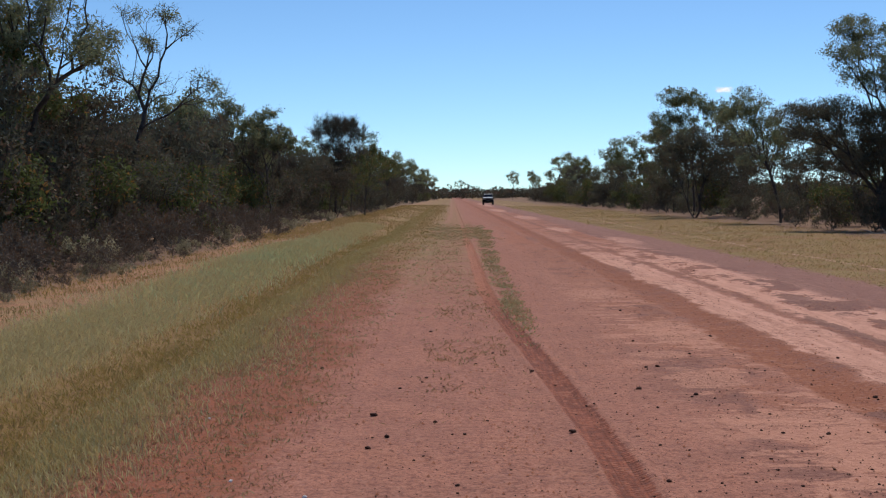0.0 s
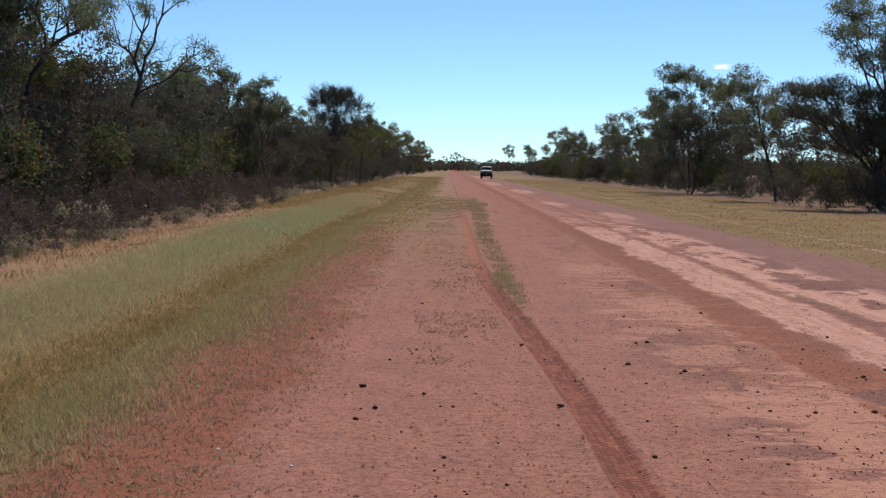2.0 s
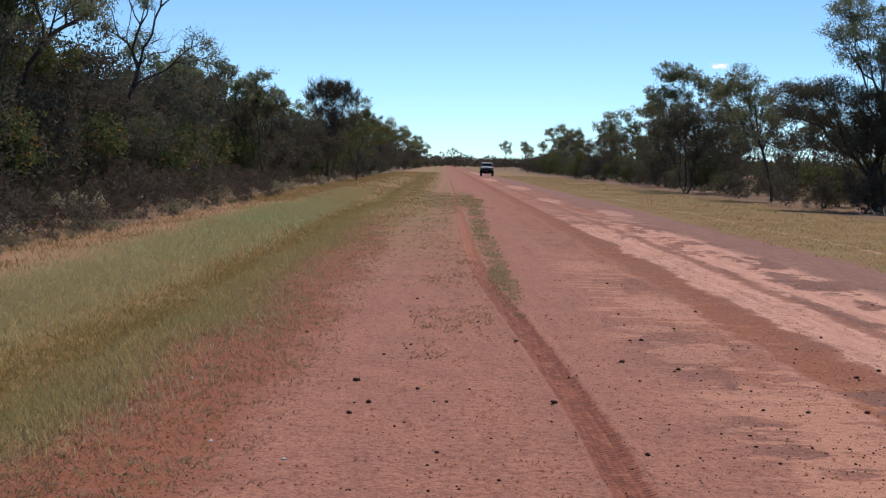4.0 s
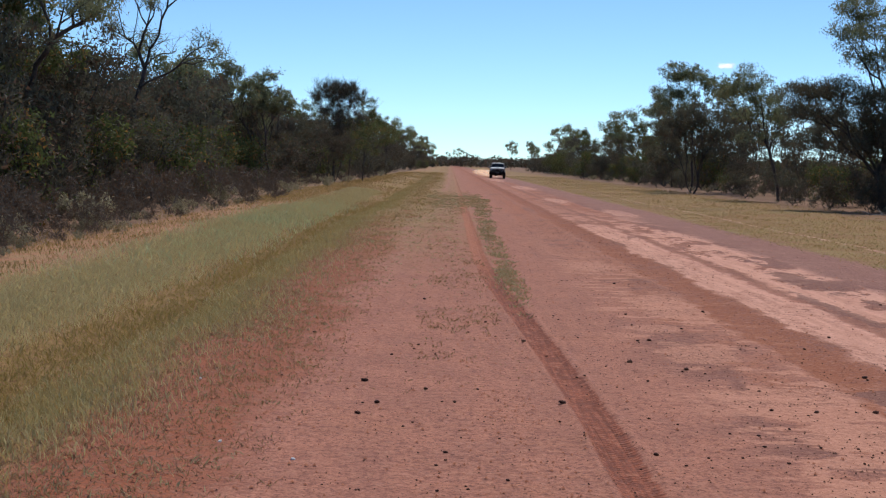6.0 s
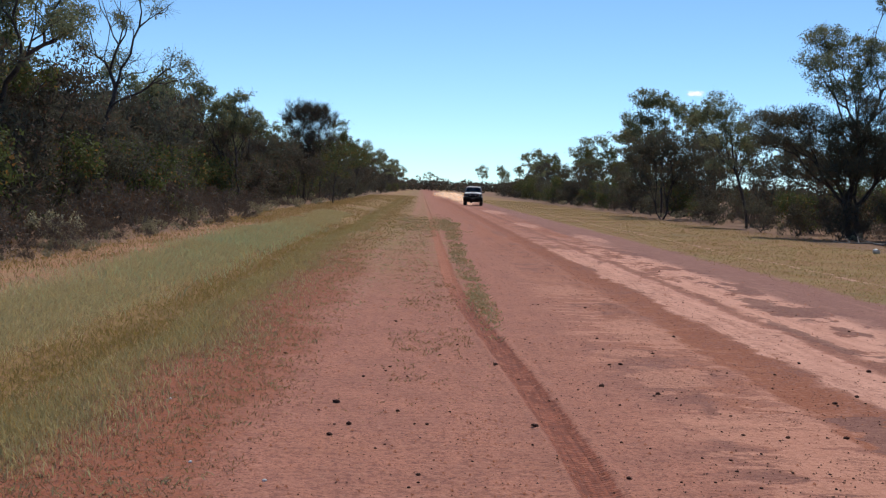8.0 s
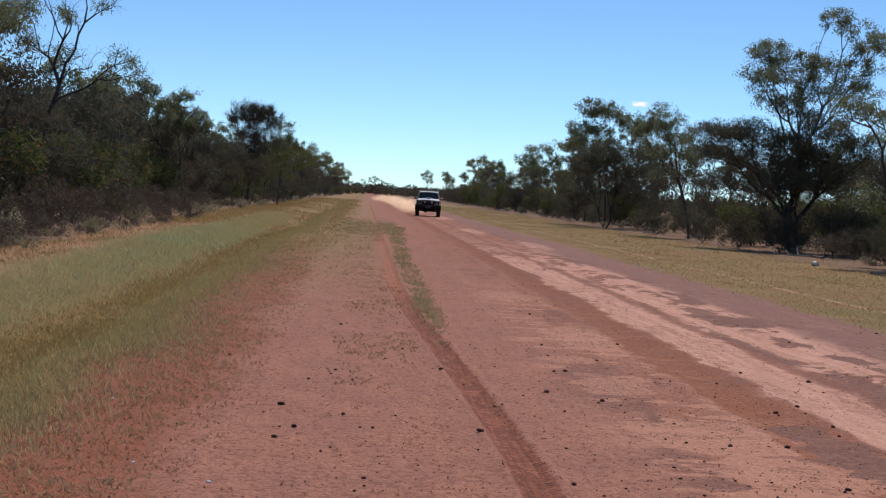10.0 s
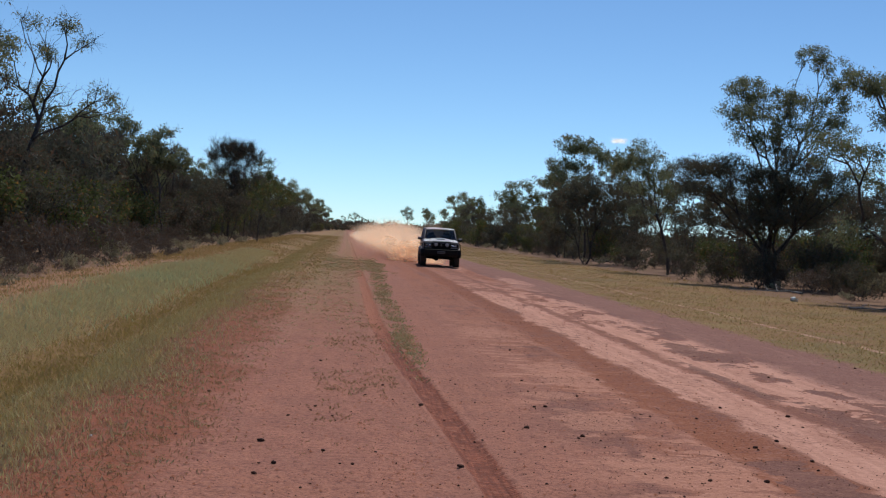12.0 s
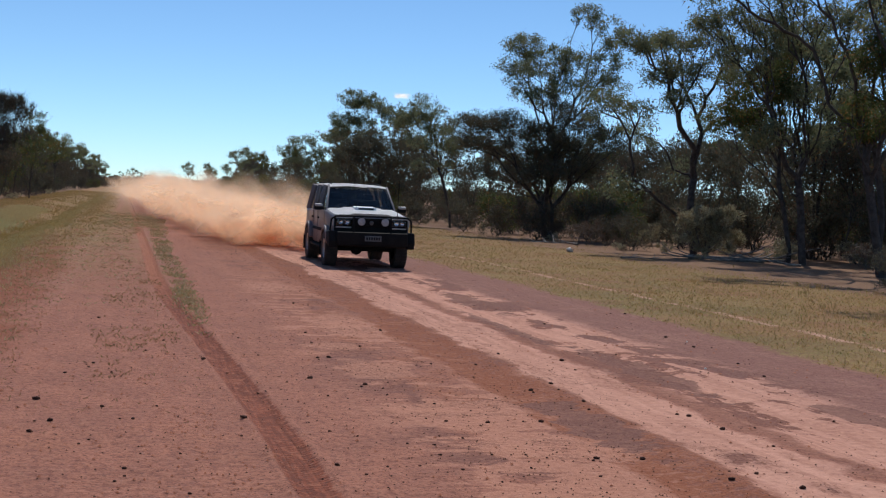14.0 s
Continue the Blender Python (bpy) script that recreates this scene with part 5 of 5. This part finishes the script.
            part("headrest", block(bmesh.new(), (s * 0.38, y - 0.30, 1.58), (0.26, 0.1, 0.16), 0.04), SEAT, seat)
    part("windscreen", slab(bmesh.new(), [(-0.79, yf0 + 0.005, zb + 0.02), (0.79, yf0 + 0.005, zb + 0.02), (0.665, yf1 + 0.01, zt - 0.03), (-0.665, yf1 + 0.01, zt - 0.03)]), GLASS, car, "dark tinted windscreen", False)
    part("rear_window", slab(bmesh.new(), [(0.76, yr0, zb + 0.03), (-0.76, yr0, zb + 0.03), (-0.64, yr1 - 0.01, zt - 0.06), (0.64, yr1 - 0.01, zt - 0.06)]), GLASS, car, "tinted rear window", False)
    for s in (-0.38, 0.25):
        part("wiper", tube(bmesh.new(), [(s, 0.965, 1.265), (s + 0.42, 0.90, 1.31)], 0.009, 6), BLACK, car, "black wiper")
    part("dashboard", block(bmesh.new(), (0, 0.62, 1.13), (1.5, 0.5, 0.26), 0.06), SEAT, car)
    wheel = part("steering_wheel", tube(bmesh.new(), [(0.38 + 0.19 * math.cos(a), 0.32 + 0.08 * math.sin(a), 1.28 + 0.17 * math.sin(a)) for a in np.linspace(0, 2 * math.pi, 17)], 0.016, 6), BLACK, car)
    # nose: grille, bull bar, plate
    grille = part("grille", block(bmesh.new(), (0, 2.325, 1.035), (0.86, 0.05, 0.21), 0.02), BLACK, car, "black grille")
    for z in (0.97, 1.035, 1.10):
        part("grille_bar", block(bmesh.new(), (0, 2.356, z), (0.80, 0.02, 0.022), 0.006), BLACK, grille)
    part("badge", lathe(bmesh.new(), [(0.0, 0.05), (0.02, 0.04), (0.024, 0.0)], 20), PLATE, grille, "plain round grey badge").matrix_basis = pose(0, 2.36, 1.035, 0, 0, 90)
    part("front_panel", block(bmesh.new(), (0, 2.318, 0.90), (1.66, 0.04, 0.46), 0.015), BLACK, car, "black front panel")
    bar = part("bull_bar", prism(bmesh.new(), [(2.32, 0.50), (2.58, 0.54), (2.64, 0.66), (2.62, 0.82), (2.54, 0.84), (2.32, 0.82)], -0.80, 0.80, 0.04), BLACK, car, "black steel bull bar with winch tray")
    for s in (-1, 1):
        part("bar_wing", prism(bmesh.new(), [(2.52, 0.48), (2.58, 0.62), (2.50, 0.84), (2.02, 0.84), (2.04, 0.60), (2.3, 0.50)], s * 0.78, s * 0.965, 0.035), BLACK, bar)
        part("bar_upright", beam(bmesh.new(), (s * 0.42, 2.55, 0.82), (s * 0.42, 2.47, 1.19), 0.03, 0.07), BLACK, bar)
        part("bar_hoop", tube(bmesh.new(), [(s * 0.42, 2.47, 1.18), (s * 0.80, 2.42, 1.17), (s * 0.90, 2.36, 1.10), (s * 0.92, 2.32, 0.82)], 0.021), BLACK, bar)
    part("bar_hoop", tube(bmesh.new(), [(-0.42, 2.47, 1.18), (0.42, 2.47, 1.18)], 0.021), BLACK, bar)
    plate = part("number_plate", block(bmesh.new(), (0, 2.648, 0.70), (0.37, 0.012, 0.12), 0.004), PLATE, bar, "grey number plate with blurred dark bars")
    for k in range(6):
        part("plate_bar", block(bmesh.new(), (-0.135 + 0.054 * k, 2.656, 0.70), (0.034, 0.006, 0.065)), BLACK, bar)
    part("aerial", tube(bmesh.new(), [(-0.55, 2.5, 1.10), (-0.57, 2.47, 2.0)], 0.006, 6), BLACK, bar, "thin whip aerial")
    part("underbody", block(bmesh.new(), (0, 0, 0.58), (1.15, 4.3, 0.22), 0.04), BLACK, car, "dark underbody")
    for y in (1.50, -1.47):
        axle = part("axle", tube(bmesh.new(), [(-0.72, y, WHEEL_R), (0.72, y, WHEEL_R)], 0.05, 10), BLACK, car)
        bm = bmesh.new()
        bmesh.ops.create_icosphere(bm, subdivisions=2, radius=0.14, matrix=Matrix.Translation((0.18, y, WHEEL_R)))
        part("differential", bm, BLACK, axle)
    part("rear_bumper", block(bmesh.new(), (0, -2.46, 0.56), (1.7, 0.14, 0.2), 0.04), BLACK, car, "black rear bumper")
    spare = part("spare_wheel", lathe(bmesh.new(), [(-0.12, 0.2), (-0.13, 0.36), (-0.08, 0.40), (0.08, 0.40), (0.13, 0.36), (0.12, 0.2), (0.1, 0.0)], 24), RUBBER, car, "spare tyre on the tail door")
    spare.matrix_basis = pose(0.15, -2.60, 1.05, 0, 0, 90)
    # wheels
    wheels = []
    for y in (1.50, -1.47):
        for s in (-1, 1):
            w = new("wheel")
            w.parent = car
            tagged(w, "black off-road tyre on a silver rim")
            w.matrix_basis = pose(s * 0.80, y, WHEEL_R, 0, 0, 0)
            bm = lathe(bmesh.new(), [(-0.13, 0.22), (-0.145, 0.30), (-0.14, 0.365), (-0.11, 0.40), (0.11, 0.40), (0.14, 0.365), (0.145, 0.30), (0.13, 0.22)], 32)
            for k in range(32):
                a = 2 * math.pi * k / 32
                for x in (-0.085, 0.085):
                    block(bm, (x, 0.401 * math.cos(a + x), 0.401 * math.sin(a + x)), (0.10, 0.05, 0.018), 0, Matrix.Rotation(a + x - math.pi / 2, 4, "X"))
            part("tyre", bm, RUBBER, w)
            bm = lathe(bmesh.new(), [(s * 0.125, 0.225), (s * 0.10, 0.20), (s * 0.05, 0.17), (s * 0.07, 0.09), (s * 0.11, 0.06), (s * 0.115, 0.0)], 28)
            for k in range(6):
                a = math.pi * k / 3
                block(bm, (s * 0.085, 0.14 * math.cos(a), 0.14 * math.sin(a)), (0.03, 0.14, 0.06), 0.008, Matrix.Rotation(a, 4, "X"))
            part("rim", bm, RIM, w, "silver six-spoke rim")
            wheels.append((w, s * 0.80, y))
    return car, wheels


car, wheels = build_car()


# ---------- dust and cloud ----------
def haze_material(name, col, most, scale, far=False):
    """Thin haze: soft-edged flakes that let most light past."""
    n = Nodes(name)
    uv = n.node("UVMap").outputs[0]
    c = n.node("VectorMath", [("operation", "SUBTRACT")], i0=uv, i1=(0.5, 0.5, 0.0)).outputs[0]
    r = n.node("VectorMath", [("operation", "LENGTH")], i0=c).outputs["Value"]
    wisps = n.noise(scale, n.node("TexCoord").outputs["Object"], 3.0)
    a = n.m("MULTIPLY", n.m("SUBTRACT", 1.0, n.step(r, 0.05, 0.5)), n.m("MULTIPLY", n.step(wisps, 0.25, 0.75), most))
    body = n.node("MixShader", i0=0.75, i1=n.node("BsdfDiffuse", Color=col).outputs[0], i2=n.node("BsdfTranslucent", Color=col).outputs[0])
    if far:                                          # a distant cloud, part of the sky; its glow stands in for sunlight
        body = n.node("Emission", Color=col, Strength=1.15)
    sh = n.node("MixShader", i0=a, i1=n.node("BsdfTransparent").outputs[0], i2=body.outputs[0])
    return n.finish(sh.outputs[0])


DUST = haze_material("red_dust", (0.97, 0.67, 0.44), 0.95, 0.9)
DUST_THIN = haze_material("thin_red_dust", (0.95, 0.66, 0.45), 0.42, 0.7)
CLOUD = haze_material("white_cloud", (1.0, 1.0, 1.0), 0.8, 0.06, True)


def flakes(name, seed, n, spread, size, mat, lift):
    """Loose soft flakes around a middle, at all angles."""
    r = np.random.RandomState(seed)
    c = r.uniform(-1, 1, (n, 3)) * np.array(spread) + np.array([0, 0, lift])
    nrm = unit(np.array([0.16, 0.57, 0.81]) + r.normal(size=(n, 3)) * 0.38)
    a = unit(np.cross(nrm, np.array([0.0, 0.3, -1.0]) + r.normal(size=(n, 3)) * 0.3))
    b = np.cross(nrm, a)
    s = (size * r.uniform(0.7, 1.3, n))[:, None]
    v = np.stack([c - a * s - b * s * 0.7, c + a * s - b * s * 0.7, c + a * s + b * s * 0.7, c - a * s + b * s * 0.7], 1).reshape(-1, 3)
    me = mesh_of(name, v, np.arange(4 * n).reshape(n, 4), mat)
    uv = me.uv_layers.new(name="UVMap")
    uv.data.foreach_set("uv", np.tile([0, 0, 1, 0, 1, 1, 0, 1], n).astype(float))
    return me


cloud = new("cloud", flakes("cloud", 3, 26, (17, 9, 4), 10, CLOUD, 0))
cloud.matrix_basis = pose(640, 3000, 244)
tagged(cloud, "one small white cloud in a clear sky", "cloud", kind="structure")

CAR_T = np.array([0, 1.5, 3, 4.25, 5.5, 6.5, 7.5, 8.5, 9.75, 11, 11.5, 12, 12.5, 13, 13.5, 14])
CAR_Y = 1.5 + np.array([219, 206, 191.5, 176, 160, 147.5, 134.5, 119.5, 99.5, 78.6, 70.0, 61.5, 53.2, 45, 36.9, 28.6])
CAR_X = np.array([7.0, 6.95, 6.85, 6.65, 6.42, 6.2, 5.95, 5.6, 5.18, 4.86, 4.80, 4.83, 4.95, 5.13, 5.31, 5.48])


def along_path(t, vals):
    """Smooth curve through the car's places."""
    m = np.gradient(vals, CAR_T)
    i = int(np.clip(np.searchsorted(CAR_T, t) - 1, 0, len(CAR_T) - 2))
    h = CAR_T[i + 1] - CAR_T[i]
    s = (t - CAR_T[i]) / h
    return ((2 * s ** 3 - 3 * s ** 2 + 1) * vals[i] + (s ** 3 - 2 * s ** 2 + s) * h * m[i] + (3 * s ** 2 - 2 * s ** 3) * vals[i + 1] + (s ** 3 - s ** 2) * h * m[i + 1])


def passes(y):
    """The time at which the car's tail passes y."""
    ts = np.linspace(0, 14, 701)
    d = np.array([along_path(t, CAR_Y) for t in ts]) + 2.9
    return float(np.interp(-y, -d, ts))


puff_kinds = [flakes("dust_puff", 200 + k, 10, (1.1, 1.4, 0.45), 1.0, DUST, 0.55) for k in range(4)]
puff_tall = [flakes("dust_puff", 210 + k, 7, (1.3, 1.8, 0.6), 1.3, DUST_THIN, 1.0) for k in range(4)]
puff_low = [flakes("dust_puff", 220 + k, 5, (0.9, 1.8, 0.15), 0.7, DUST_THIN, 0.3) for k in range(4)]
puffs = []
rd = np.random.RandomState(31)
for k in range(130):
    y = 33.4 + 148 * (k / 129) ** 1.35 + rd.uniform(-0.5, 0.5)
    t0 = passes(y)
    if t0 > 13.85:
        continue
    x = along_path(min(t0, 14), CAR_X) - 0.75 + rd.uniform(-0.6, 0.6)
    weak = y > 74
    o = new("dust_puff", puff_low[k % 4] if y > 98 else puff_tall[k % 4] if (weak or k % 3 == 0) else puff_kinds[k % 4])
    tagged(o, "soft puff of orange dust hanging behind the car", "dust", "dust trail", "stuff")
    puffs.append((o, x, y, t0, rd.uniform(0.5, 1.45)))


# ---------- what moves ----------
def motions():
    rows = []
    spin = [0.0]
    for k in range(141):
        t = k / 10
        x, y = along_path(t, CAR_X), along_path(t, CAR_Y)
        e = 0.05
        a, b = max(t - e, 0), min(t + e, 14)
        vx, vy = (along_path(b, CAR_X) - along_path(a, CAR_X)) / (b - a), (along_path(b, CAR_Y) - along_path(a, CAR_Y)) / (b - a)
        turn = math.degrees(math.atan2(-vx, vy)) - 2.0
        rows.append((t, pose(x - 0.0033 * y, y, 0.006 + 0.008 * math.sin(7 * t), 0.35 * math.sin(5.3 * t), 0.4 * math.sin(4.1 * t + 1), turn)))
    walk(car, rows)
    for w, wx, wy in wheels:
        walk(w, [(k / FPS, pose(wx, wy, WHEEL_R, math.degrees((along_path(k / FPS, CAR_Y) - CAR_Y[0]) / WHEEL_R), 0, 0)) for k in range(14 * FPS + 1)])
    for o, x, y, t0, drift in puffs:
        at = lambda t: (t, pose(x - drift * (1 - math.exp(-max(t - t0, 0) / 3.0)) * 3.0, y, -2.9 if t <= t0 else min(0.28 * (t - t0 - 0.2), 0.5), 0, 0, min(max(t - t0, 0), 3) * 4))
        times = [0.0] + [t0 + d for d in (0.0, 0.2, 1.2, 2.5, 5.0) if 0 < t0 + d < 14] + [14.0]
        walk(o, [at(t) for t in times])


motions()
